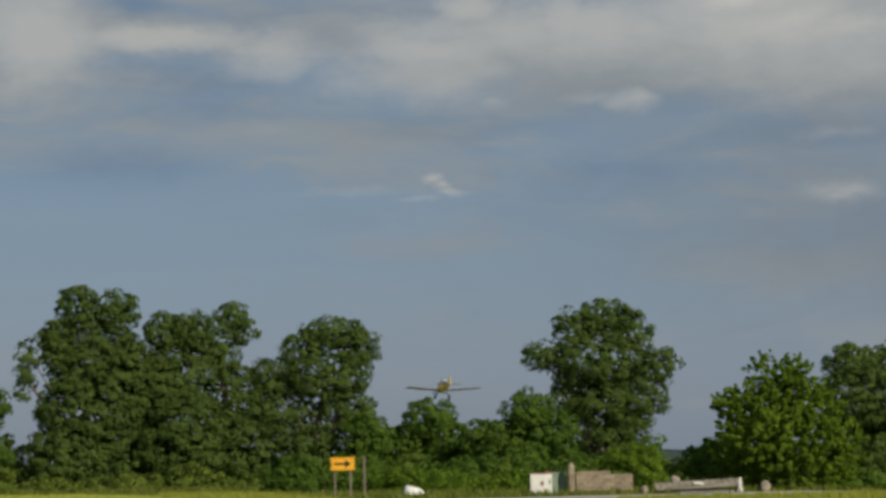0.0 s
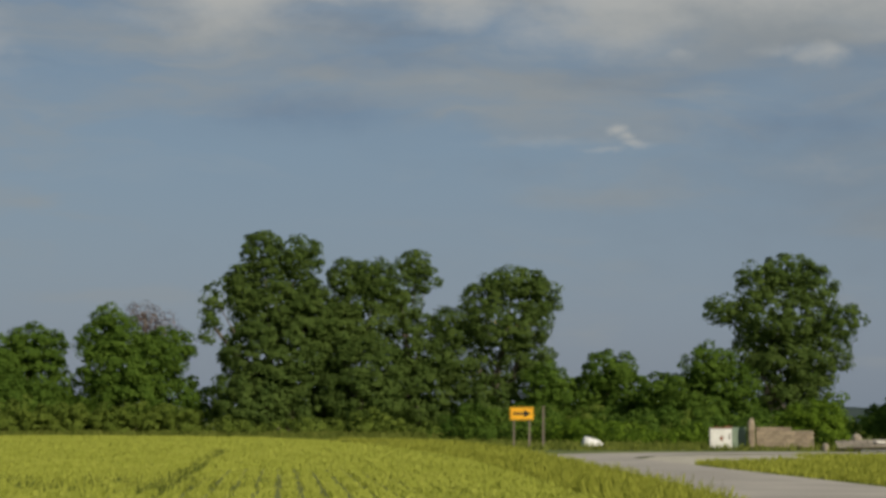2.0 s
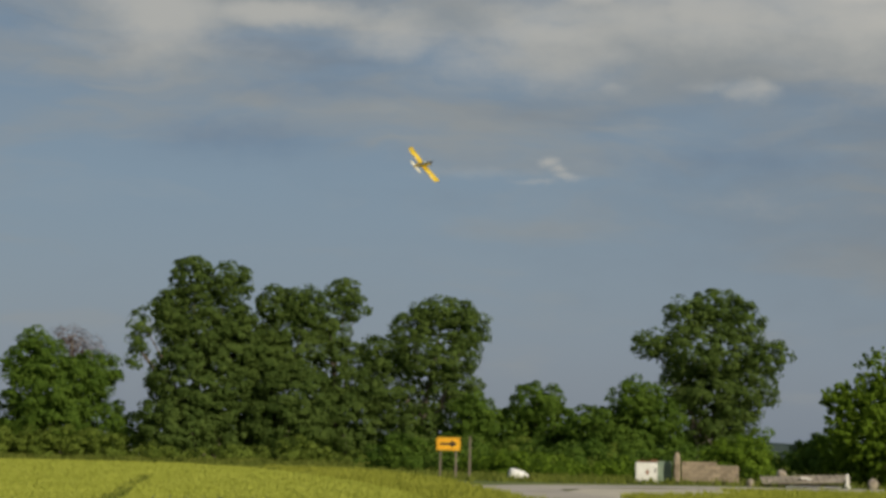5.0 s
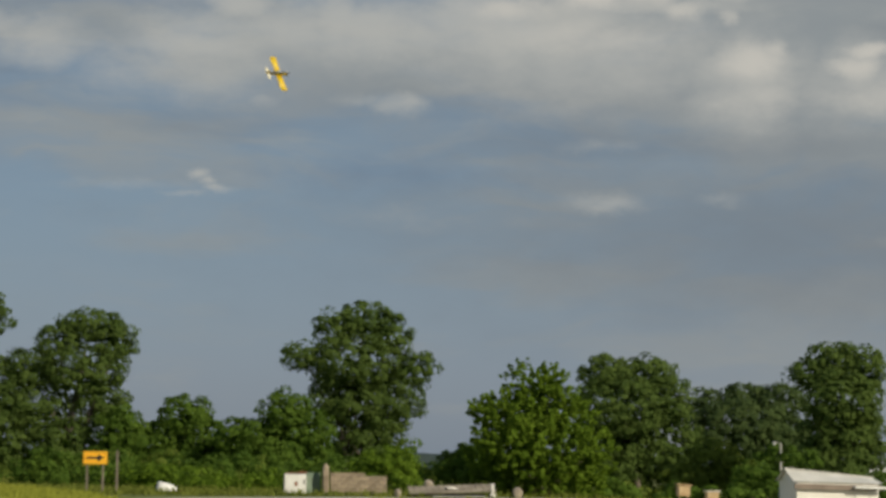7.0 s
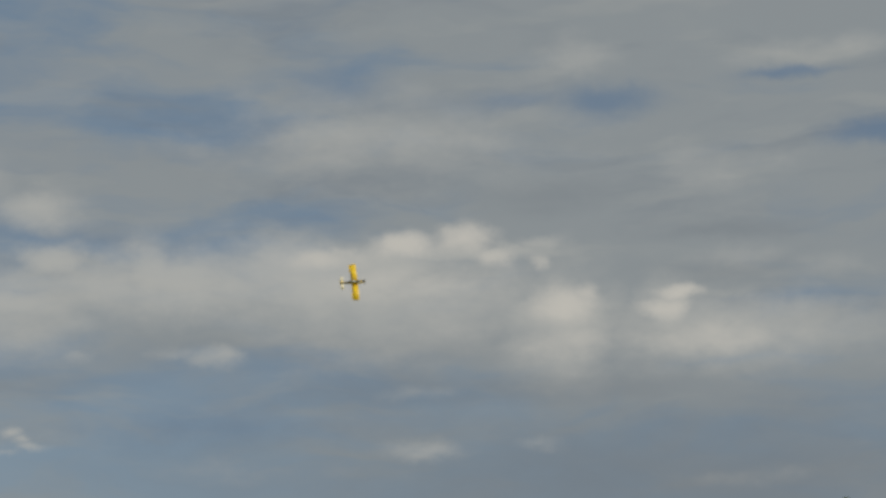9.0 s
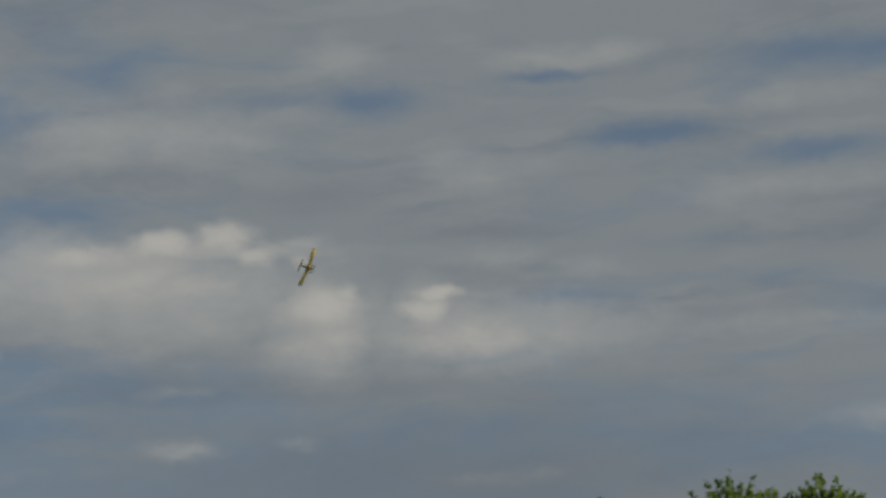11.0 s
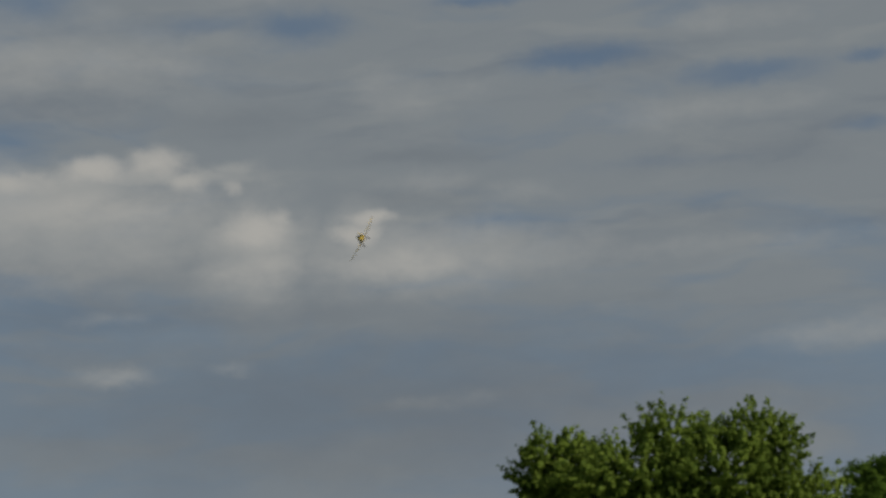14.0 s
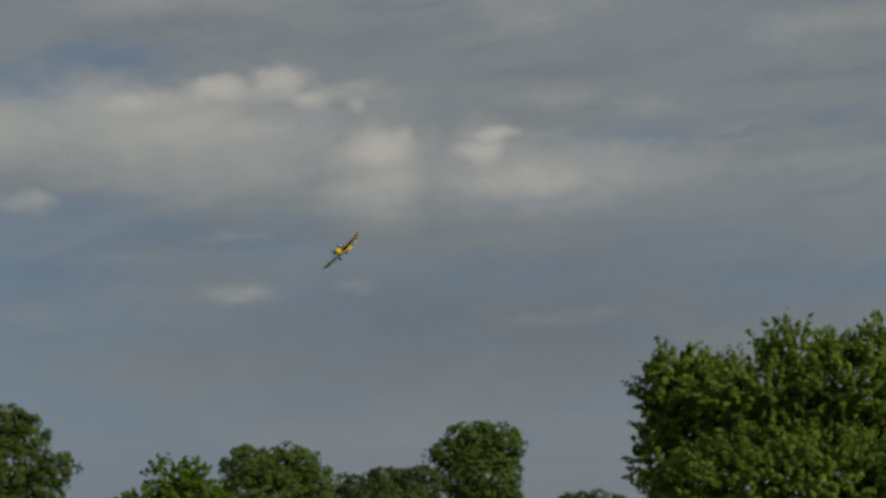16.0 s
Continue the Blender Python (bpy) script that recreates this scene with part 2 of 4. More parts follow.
def leafy(name, dark, light, glow=0.48):
    """Leaves: a dull face with light coming through; each leaf a little different, each bough too."""
    m, nt, b = shader(name, 0.75, 0, 0.08)
    N, L = nt.nodes, nt.links
    g, co = N.new("ShaderNodeNewGeometry"), N.new("ShaderNodeTexCoord")
    n = N.new("ShaderNodeTexNoise")
    L.new(co.outputs["Object"], n.inputs["Vector"])
    n.inputs["Scale"].default_value, n.inputs["Detail"].default_value = 0.55, 4
    a = N.new("ShaderNodeMath")
    a.operation = "MULTIPLY_ADD"
    L.new(g.outputs["Random Per Island"], a.inputs[0])
    a.inputs[1].default_value = 0.30
    L.new(n.outputs[0], a.inputs[2])
    rp = N.new("ShaderNodeValToRGB")
    L.new(a.outputs[0], rp.inputs[0])
    rp.color_ramp.elements[0].position, rp.color_ramp.elements[0].color = 0.42, (*dark, 1)
    rp.color_ramp.elements[1].position, rp.color_ramp.elements[1].color = 0.88, (*light, 1)
    L.new(rp.outputs[0], b.inputs["Base Color"])
    tr = N.new("ShaderNodeBsdfTranslucent")
    L.new(rp.outputs[0], tr.inputs[0])
    mx = N.new("ShaderNodeMixShader")
    mx.inputs[0].default_value = glow
    L.new(b.outputs[0], mx.inputs[1])
    L.new(tr.outputs[0], mx.inputs[2])
    L.new(mx.outputs[0], N["Material Output"].inputs[0])
    return m


M = {}
M["leaf_dark"] = leafy("leaf_cottonwood", (0.074, 0.122, 0.028), (0.136, 0.198, 0.048))
M["leaf_mid"] = leafy("leaf_maple", (0.070, 0.130, 0.019), (0.140, 0.225, 0.034))
M["leaf_light"] = leafy("leaf_willow", (0.096, 0.165, 0.015), (0.190, 0.290, 0.030))
M["leaf_near"] = leafy("leaf_mulberry", (0.092, 0.152, 0.028), (0.260, 0.355, 0.066))
M["leaf_far"] = leafy("leaf_elm", (0.068, 0.108, 0.038), (0.115, 0.165, 0.054))
M["leaf_olive"] = leafy("leaf_shrub", (0.115, 0.165, 0.026), (0.215, 0.280, 0.050))
M["bark"] = varied("bark", [(0.07, 0.055, 0.042), (0.19, 0.16, 0.125)], 1.2, 9, 0.9, bump=0.8, stretch=(1, 1, 0.25))
M["bark_pale"] = varied("bark_pale", [(0.085, 0.072, 0.056), (0.18, 0.155, 0.125)], 1.2, 9, 0.9, bump=0.8, stretch=(1, 1, 0.25))
M["crop"] = leafy("crop_leaf", (0.325, 0.36, 0.052), (0.47, 0.495, 0.092), 0.35)
M["grass"] = leafy("grass_blade", (0.225, 0.25, 0.032), (0.405, 0.42, 0.070), 0.35)
M["grass_green"] = leafy("meadow_blade", (0.095, 0.125, 0.022), (0.20, 0.225, 0.045), 0.3)
M["twig"] = leafy("dry_twig", (0.10, 0.075, 0.07), (0.20, 0.16, 0.15), 0.1)
M["asphalt"] = varied("asphalt", [(0.36, 0.325, 0.28), (0.48, 0.435, 0.375)], 0.25, 14, 0.9, bump=0.25)
M["gravel"] = varied("gravel", [(0.44, 0.40, 0.32), (0.58, 0.53, 0.43)], 0.8, 16, 0.95, bump=0.6)


# ---- helpers of the place ----
def part(name, bm, material, parent=None, label="", smooth=False):
    me = bpy.data.meshes.new(name)
    bm.to_mesh(me)
    bm.free()
    me.materials.append(material)
    if smooth:
        me.shade_smooth()
    ob = new(name, me)
    ob.parent = parent
    return tagged(ob, label)


def mesh_of(name, verts, faces, material, parent=None, label="", smooth=False):
    me = bpy.data.meshes.new(name)
    me.from_pydata([tuple(v) for v in verts], [], faces)
    me.materials.append(material)
    if smooth:
        me.shade_smooth()
    ob = new(name, me)
    ob.parent = parent
    return tagged(ob, label)


def quads_of(name, verts, material, parent=None, label=""):
    """A mesh out of an (n, 4, 3) array of loose four-cornered leaves."""
    n = len(verts)
    me = bpy.data.meshes.new(name)
    me.vertices.add(n * 4)
    me.vertices.foreach_set("co", np.asarray(verts, dtype=np.float32).ravel())
    me.loops.add(n * 4)
    me.loops.foreach_set("vertex_index", np.arange(n * 4, dtype=np.int32))
    me.polygons.add(n)
    me.polygons.foreach_set("loop_start", np.arange(0, n * 4, 4, dtype=np.int32))
    me.update(calc_edges=True)
    me.validate()
    me.materials.append(material)
    ob = new(name, me)
    ob.parent = parent
    return tagged(ob, label)


def empty(name, m, label, category, group="", kind=""):
    ob = new(name)
    ob.matrix_basis = m
    return tagged(ob, label, category, group, kind)


def box_bm(bm, x0, x1, y0, y1, z0, z1, bevel=0.0):
    r = bmesh.ops.create_cube(bm, size=1.0)
    for v in r["verts"]:
        v.co = Vector((x0 + (v.co.x + 0.5) * (x1 - x0), y0 + (v.co.y + 0.5) * (y1 - y0), z0 + (v.co.z + 0.5) * (z1 - z0)))
    if bevel:
        edges = list({e for v in r["verts"] for e in v.link_edges})
        bmesh.ops.bevel(bm, geom=edges, offset=bevel, segments=2, affect="EDGES")
    return bm


def box(*a, **k):
    return box_bm(bmesh.new(), *a, **k)


def tube(points, sides=8):
    """A tapered limb through points (x, y, z, radius)."""
    verts, faces = [], []
    pts = [Vector(p[:3]) for p in points]
    for i, p in enumerate(pts):
        d = (pts[min(i + 1, len(pts) - 1)] - pts[max(i - 1, 0)]).normalized()
        a = d.orthogonal().normalized() if abs(d.z) < 0.9 else Vector((1, 0, 0))
        a = (a - d * a.dot(d)).normalized()
        b = d.cross(a)
        for k in range(sides):
            w = 2 * math.pi * k / sides
            verts.append(p + (a * math.cos(w) + b * math.sin(w)) * points[i][3])
    for i in range(len(pts) - 1):
        for k in range(sides):
            q = (k + 1) % sides
            faces.append((i * sides + k, i * sides + q, (i + 1) * sides + q, (i + 1) * sides + k))
    faces.append(tuple(range(sides))[::-1])
    faces.append(tuple((len(pts) - 1) * sides + k for k in range(sides)))
    return verts, faces


def join(lists):
    verts, faces = [], []
    for v, f in lists:
        o = len(verts)
        verts += v
        faces += [tuple(i + o for i in q) for q in f]
    return verts, faces


# ---- ground ----
def ease(v, lo, hi):
    k = min(1.0, max(0.0, (v - lo) / (hi - lo)))
    return k * k * (3 - 2 * k)


def ground_z(x, y):
    """The land: level by the road, and a little lower round the shed."""
    dip = -1.25 * ease(x, 26, 37) * ease(y, 50, 95)
    return dip + 0.05 * math.sin(x * 0.21 + 1.0) * math.sin(y * 0.13) * ease(abs(y - 75), 30, 60)


def field_edge(y):
    return 5.2 - 0.06 * y - 0.0009 * max(0.0, y - 60) ** 2


def road_left(y):
    return 6.3 - 0.042 * y


def road_right(y):
    return min(13.9 - 0.087 * y, road_left(y) + 5.4)


def build_ground():
    xs = sorted({*range(-60, 101, 4), *[s * v for v in (130, 180, 260, 400, 650, 1000, 1600, 2400) for s in (-1, 1)]})
    ys = sorted({*range(-40, 241, 4), -2400, -1600, -1000, -500, -250, -120, -70, 270, 320, 400, 520, 700, 1000, 1400, 1900, 2600})
    verts = [(x, y, ground_z(x, y)) for y in ys for x in xs]
    w = len(xs)
    faces = [(j * w + i, j * w + i + 1, (j + 1) * w + i + 1, (j + 1) * w + i) for j in range(len(ys) - 1) for i in range(w - 1)]
    m = varied("ground_grass", [(0.085, 0.115, 0.024), (0.14, 0.17, 0.035), (0.20, 0.215, 0.055)], 0.11, 2.2, 0.95, bump=0.7, fine_amount=0.5)
    tagged(mesh_of("ground", verts, faces, m, smooth=True), "level ground of rough yellow-green grass", "ground", kind="structure")
    # the sown field, a sheet of soil and young growth just above the ground
    m = varied("field_soil", [(0.13, 0.145, 0.032), (0.17, 0.19, 0.04), (0.20, 0.22, 0.048)], 0.06, 1.4, 0.95, bump=0.5, fine_amount=0.4)
    verts, faces = [], []
    ny, nx = 40, 24
    for j in range(ny + 1):
        y = -30 + (168 + 30) * j / ny
        for i in range(nx + 1):
            x = -110 + (field_edge(y) + 110) * i / nx
            verts.append((x, y, ground_z(x, y) + 0.03))
    faces = [(j * (nx + 1) + i, j * (nx + 1) + i + 1, (j + 1) * (nx + 1) + i + 1, (j + 1) * (nx + 1) + i) for j in range(ny) for i in range(nx)]
    tagged(mesh_of("field", verts, faces, m, smooth=True), "bright yellow-green field of young crop in rows", "field", kind="structure")


def ribbon(name, line, material, label, lift):
    """A strip of road along line of (x, y, half width)."""
    verts, faces = [], []
    for i, (x, y, h) in enumerate(line):
        x0, y0, _ = line[max(i - 1, 0)]
        x1, y1, _ = line[min(i + 1, len(line) - 1)]
        d = Vector((x1 - x0, y1 - y0, 0)).normalized()
        n = Vector((d.y, -d.x, 0))
        for s in (-1, -0.5, 0, 0.5, 1):
            q = Vector((x, y, 0)) + n * h * s
            verts.append((q.x, q.y, ground_z(q.x, q.y) + lift + 0.04 * (1 - s * s)))
    faces = [(i * 5 + k, i * 5 + k + 1, i * 5 + 6 + k, i * 5 + 5 + k) for i in range(len(line) - 1) for k in range(4)]
    return tagged(mesh_of(name, verts, faces, material, smooth=True), label, "road", kind="structure")


def build_road():
    line = [((road_left(y) + road_right(y)) / 2, y, (road_right(y) - road_left(y)) / 2) for y in range(-40, 88, 4)]
    cx, cy, r = (road_left(88) + road_right(88)) / 2 + 13.0, 88, 13.0
    for k in range(0, 10):
        a = radians(180 - 9.5 * k)
        line.append((cx + r * math.cos(a), cy + (r + 1.0) * math.sin(a), 2.0 + 0.05 * k + 0.6 * math.sin(math.pi * k / 10)))
    y = line[-1][1]
    line += [(x, y + 0.4, 2.5) for x in range(int(line[-1][0]) + 4, 140, 4)]
    ribbon("road", line, M["asphalt"], "pale grey worn country road with a right-hand bend", 0.045)
    apron = [(8.0, 73, 0.3), (7.8, 79, 1.2), (8.4, 84, 2.2), (11.0, 91.2, 3.8), (16.5, 96.0, 3.2), (22, 98.0, 2.0), (32, 99.4, 0.9)]
    ribbon("gravel_shoulder", apron, M["gravel"], "pale gravel shoulder inside the bend", 0.03)


build_ground()
build_road()


# ---- trees ----
def leaves(rng, lobes, count, size, clump, droop=0.0, fill=0.35, shoots=0.0, per_tuft=55):
    """Leaf quads over lobes (x, y, z, rx, ry, rz): each bough is a rounded tuft with its leaves facing outwards, and coarser leaves
    fill the inside; shoots: how far the tufts are drawn out into leafy sprays that point outwards and a little up."""
    area = np.array([(l[3] * l[4] + l[4] * l[5] + l[3] * l[5]) for l in lobes])
    per = np.maximum(1, (area / area.sum() * count).astype(int))
    out = []
    for (cx, cy, cz, rx, ry, rz), n in zip(lobes, per):
        radii, middle = np.array([rx, ry, rz]), np.array([cx, cy, cz])
        tufts = max(5, n // per_tuft)
        k = np.arange(tufts) + 0.5
        polar, turn = np.arccos(1 - 2 * k / tufts), k * 2.39996 + rng.uniform(0, 6.3)
        d = np.stack([np.cos(turn) * np.sin(polar), np.sin(turn) * np.sin(polar), np.cos(polar)], 1) + rng.normal(size=(tufts, 3)) * 0.16
        d /= np.linalg.norm(d, axis=1)[:, None]
        shell = np.where(rng.random(tufts) < fill * 0.5, rng.uniform(0.45, 0.8, tufts), rng.uniform(0.80, 1.0, tufts))
        centre = middle + d * shell[:, None] * radii
        centre[:, 2] -= droop * rng.random(tufts) ** 2
        rad = clump * rng.uniform(0.5, 1.15, tufts)
        idx = rng.integers(0, tufts, n)
        way = d[idx] * 0.85 + np.array([0, 0, 0.28])
        off = rng.normal(size=(n, 3)) * np.array([1, 1, 0.85]) + d[idx] * 0.7 + np.array([0, 0, 0.35])
        off /= np.linalg.norm(off, axis=1)[:, None]
        face = off.copy()
        off *= (rng.uniform(0.35, 1.0, n) ** 0.5)[:, None] * np.array([0.95, 0.95, 0.75])
        if shoots:
            along = rng.random(n)
            off = off * (0.45 * (1 - 0.6 * along))[:, None] + way * (along * shoots)[:, None]
        p = centre[idx] + off * rad[idx][:, None]
        nrm = face + d[idx] * 0.35 + np.array([0, -0.05, 0.25]) + rng.normal(size=(n, 3)) * (0.45 if shoots else 0.22)
        s = size * rng.uniform(0.6, 1.3, n)
        # coarse inner leaves, in the shade of the others
        m = max(8, int(rx * rz * 13 * (0.26 / size) ** 2))
        q = rng.normal(size=(m, 3))
        q /= np.linalg.norm(q, axis=1)[:, None]
        p = np.concatenate([p, middle + q * rng.uniform(0.15, 0.82, m)[:, None] * radii])
        nrm = np.concatenate([nrm, q + rng.normal(size=(m, 3)) * 0.5])
        s = np.concatenate([s, size * rng.uniform(1.6, 2.6, m)])[:, None]
        nrm /= np.linalg.norm(nrm, axis=1)[:, None]
        u = np.cross(nrm, rng.normal(size=(n + m, 3)))
        if shoots:
            u[:n] = way + rng.normal(size=(n, 3)) * 0.45
            u -= nrm * np.sum(u * nrm, axis=1)[:, None]
        u /= np.linalg.norm(u, axis=1)[:, None]
        v = np.cross(nrm, u)
        bend = nrm * s * 0.2
        long = 0.66 if shoots else 0.52
        out.append(np.stack([p - u * s * long, p - v * s * (0.96 - long) + bend, p + u * s * long, p + v * s * (0.96 - long) + bend], axis=1))
    return np.concatenate(out)


def tree(x, y, lobes, label, leaf, count, size=0.26, clump=0.78, trunk=0.35, stems=1, bark="bark", droop=0.0, fill=0.45, seed=1, category="tree", name="tree", depth=0.8, shoots=0.0, per_tuft=38):
    """lobes: (across, up, half width, half height) seen from the south; each gets its depth from its width."""
    rng = np.random.default_rng(seed)
    top = empty(name, pose(x, y, ground_z(x, y), 0, 0, -math.degrees(math.atan2(x, y))), label, category)
    full = []
    for i, (a, z, w, h) in enumerate(lobes):
        full.append((a, rng.uniform(-1, 1) * w * 0.45, z, w, max(w * depth, 0.5), h))
    high = max(l[2] for l in full)
    limbs = []
    for s in range(stems):
        ox = (s - (stems - 1) / 2) * trunk * 2.2 + rng.uniform(-0.1, 0.1)
        pts, n = [], 6
        aim = full[int(rng.integers(0, len(full)))] if stems > 1 else full[int(np.argmax([l[2] for l in full]))]
        for k in range(n):
            f = k / (n - 1)
            pts.append((ox + (aim[0] - ox) * f ** 1.5 + rng.uniform(-0.15, 0.15) * (k > 0), aim[1] * f * f, -0.15 + (aim[2] + 0.15) * f, trunk * (1.25 if k == 0 else 1 - 0.82 * f)))
        limbs.append(tube(pts, 9))
        for l in full[s::stems]:
            f = rng.uniform(0.25, 0.6)
            k = min(n - 2, int(f * (n - 1)))
            p = pts[k]
            q = (l[0], l[1], l[2])
            if q[2] < p[2] - 0.5:
                continue
            mid = tuple(p[j] + (q[j] - p[j]) * 0.5 + rng.uniform(-0.3, 0.3) for j in range(3))
            limbs.append(tube([(*p[:3], p[3] * 0.42), (*mid, p[3] * 0.24), (*q, 0.02)], 6))
    mesh_of("trunk", *join(limbs), M[bark], top, smooth=True)
    quads_of("crown", leaves(rng, full, count, size, clump, droop, fill, shoots, per_tuft), M[leaf], top)
    return top


tree(-16.3, 189.3, [(-1.5, 16.0, 1.7, 1.5), (1.8, 15.5, 1.7, 1.5), (-0.3, 12.1, 3.8, 2.9), (-3.4, 13.0, 1.5, 2.4), (-5.7, 11.8, 0.7, 1.0), (-6.0, 9.6, 0.6, 1.3), (-0.3, 7.2, 4.6, 3.9), (-2.2, 3.4, 3.6, 2.9), (2.6, 3.9, 3.6, 3.1), (2.6, 10.4, 2.2, 3.1)],
     "tall dense dark-green cottonwood at the edge of the field", "leaf_dark", 55900, seed=3, trunk=0.5, stems=3, droop=1.2)
tree(-9.6, 189.8, [(-1.0, 13.5, 1.5, 1.5), (1.4, 13.4, 1.7, 1.5), (0.2, 9.7, 2.9, 3.1), (0.7, 4.4, 3.6, 3.9), (-2.0, 8.2, 1.9, 3.4)],
     "dark-green cottonwood with a rounded top, crowded among others", "leaf_dark", 28400, seed=4, trunk=0.4, stems=2)
tree(-5.0, 191.9, [(0.0, 14.9, 1.3, 1.1), (1.0, 13.6, 1.0, 1.0), (-1.0, 11.7, 1.5, 2.4), (0.4, 7.8, 2.4, 2.9), (-0.0, 3.4, 3.4, 3.2)],
     "slender thin-crowned cottonwood rising above its neighbours", "leaf_dark", 15900, seed=5, trunk=0.3, stems=2, fill=0.2)
tree(1.9, 190.0, [(1.8, 13.0, 2.7, 1.3), (-0.8, 11.9, 1.6, 1.2), (4.0, 11.6, 1.7, 1.7), (1.3, 9.4, 3.4, 2.0), (-3.0, 9.4, 2.2, 1.7), (2.8, 6.3, 2.4, 1.9), (-2.3, 5.8, 2.4, 2.4), (-0.1, 2.7, 2.9, 2.2), (-4.4, 6.3, 1.3, 2.4)],
     "broad cottonwood with a flat top and gaps in its crown", "leaf_dark", 27300, seed=6, trunk=0.35, stems=3, bark='bark_pale', fill=0.3, clump=0.85)
tree(6.4, 185.9, [(-0.2, 4.3, 1.7, 2.1), (1.7, 3.1, 1.5, 1.7), (-0.9, 1.5, 2.8, 1.4)],
     "low leafy tree beside the tall cottonwoods", "leaf_mid", 8400, seed=7, trunk=0.2, stems=2)
tree(11.7, 185.6, [(-0.1, 5.5, 2.1, 1.6), (-1.5, 3.8, 1.7, 1.5), (1.4, 3.6, 1.9, 1.9), (-0.1, 1.7, 3.3, 1.7)],
     "small round green tree among bushes", "leaf_mid", 12500, seed=8, trunk=0.25)
tree(18.7, 179.0, [(-3.5, 3.8, 1.4, 1.2), (0.5, 5.8, 1.9, 1.6), (2.0, 4.4, 2.3, 1.7), (-1.6, 3.7, 2.3, 1.5), (0.2, 1.9, 4.6, 1.9)],
     "wide low thicket of dark-green trees", "leaf_mid", 17300, seed=9, trunk=0.2, stems=3)
tree(25.4, 183.2, [(0.8, 13.8, 2.4, 1.4), (-1.8, 12.9, 1.6, 1.5), (3.0, 12.4, 1.5, 1.8), (-4.5, 10.6, 1.5, 0.9), (0.1, 10.1, 4.0, 2.3), (4.9, 9.8, 1.7, 1.2), (3.3, 7.3, 2.4, 2.2), (-2.0, 7.5, 1.8, 1.4), (0.6, 6.6, 2.6, 1.9), (3.4, 4.5, 0.8, 1.2), (1.7, 4.6, 1.6, 1.7), (-1.6, 5.9, 1.1, 1.4), (0.6, 3.4, 1.9, 1.5)],
     "big broad-crowned cottonwood standing alone, with pale forked trunks", "leaf_dark", 27400, seed=10, trunk=0.36, stems=2, bark='bark_pale', droop=0.5, clump=0.8, fill=0.25)
tree(-28.6, 187.8, [(-1.9, 8.1, 2.7, 2.0), (2.8, 7.4, 2.3, 1.6), (-2.1, 10.0, 1.2, 0.9), (-0.2, 5.8, 4.4, 2.7), (0.3, 3.1, 5.1, 2.2)],
     "round green tree with a thin bare top", "leaf_mid", 27200, seed=11, trunk=0.3, stems=2)
tree(-27.6, 192.0, [(-0.7, 10.2, 1.3, 0.9), (0.3, 8.8, 1.5, 1.5)],
     "bare grey-brown twiggy tree top behind green trees", "twig", 1900, seed=12, trunk=0.18, stems=4, size=0.16, clump=1.3, fill=0.5)
tree(-37.5, 184.2, [(1.2, 7.3, 2.4, 1.8), (-1.4, 6.1, 2.4, 2.2), (1.9, 4.3, 2.4, 2.9), (-2.0, 3.3, 2.9, 2.4), (0.3, 2.4, 3.8, 1.9)],
     "dense green tree at the far corner of the field", "leaf_mid", 25300, seed=13, trunk=0.3, stems=2)
tree(-45.4, 192.7, [(0.8, 8.3, 1.5, 1.5), (0.1, 5.9, 2.0, 2.3), (-0.3, 2.9, 3.0, 2.3)],
     "thin grey-green tree with a loose crown", "leaf_far", 6900, seed=14, trunk=0.2, stems=2, fill=0.2)
tree(19.8, 128.5, [(-0.0, 1.7, 1.6, 0.9), (-1.0, 1.2, 1.3, 0.7), (0.9, 1.0, 1.2, 0.7), (0.1, 0.4, 2.0, 0.6)],
     "bright green bush at the end of the ruined wall", "leaf_light", 5500, seed=15, trunk=0.08, stems=4, size=0.18, clump=0.5)
tree(32.1, 166.9, [(-0.1, 2.6, 1.4, 1.2), (-1.3, 1.8, 1.3, 0.8), (0.7, 1.6, 1.7, 1.0)],
     "small bush before the gap in the trees", "leaf_mid", 3800, seed=16, trunk=0.1, stems=3, clump=0.6)
tree(25.7, 115.2, [(-0.3, 5.9, 1.4, 1.0), (0.9, 5.9, 0.8, 0.7), (-1.9, 4.4, 1.5, 0.9), (1.4, 4.3, 1.7, 1.4), (0.2, 2.3, 3.2, 1.7), (-3.0, 4.5, 0.7, 0.3), (2.6, 2.1, 1.6, 1.5), (-2.1, 1.7, 1.6, 1.4), (0.2, 0.5, 3.3, 1.2), (-1.0, 3.2, 2.3, 1.7), (0.2, 4.4, 1.8, 1.5)],
     "light-green bushy tree beside the road", "leaf_light", 36000, seed=17, trunk=0.2, stems=4, size=0.20, clump=0.5, shoots=0.9, per_tuft=24)
tree(43.0, 159.3, [(-2.1, 9.8, 1.8, 1.2), (1.0, 9.5, 1.9, 1.4), (2.4, 7.7, 1.8, 1.9), (-1.1, 7.1, 3.4, 2.3), (1.4, 4.4, 3.4, 2.5), (-1.5, 3.5, 2.5, 2.5)],
     "dark-green tree with a rounded top", "leaf_dark", 25400, seed=18, trunk=0.3, stems=2)
tree(57.7, 175.8, [(-4.2, 7.8, 1.5, 1.5), (-0.9, 8.5, 2.1, 1.2), (2.1, 8.4, 2.0, 1.2), (-0.9, 5.8, 4.9, 2.6), (2.7, 4.6, 2.8, 2.4)],
     "grey-green distant trees in a row", "leaf_far", 22100, seed=19, trunk=0.25, stems=3)
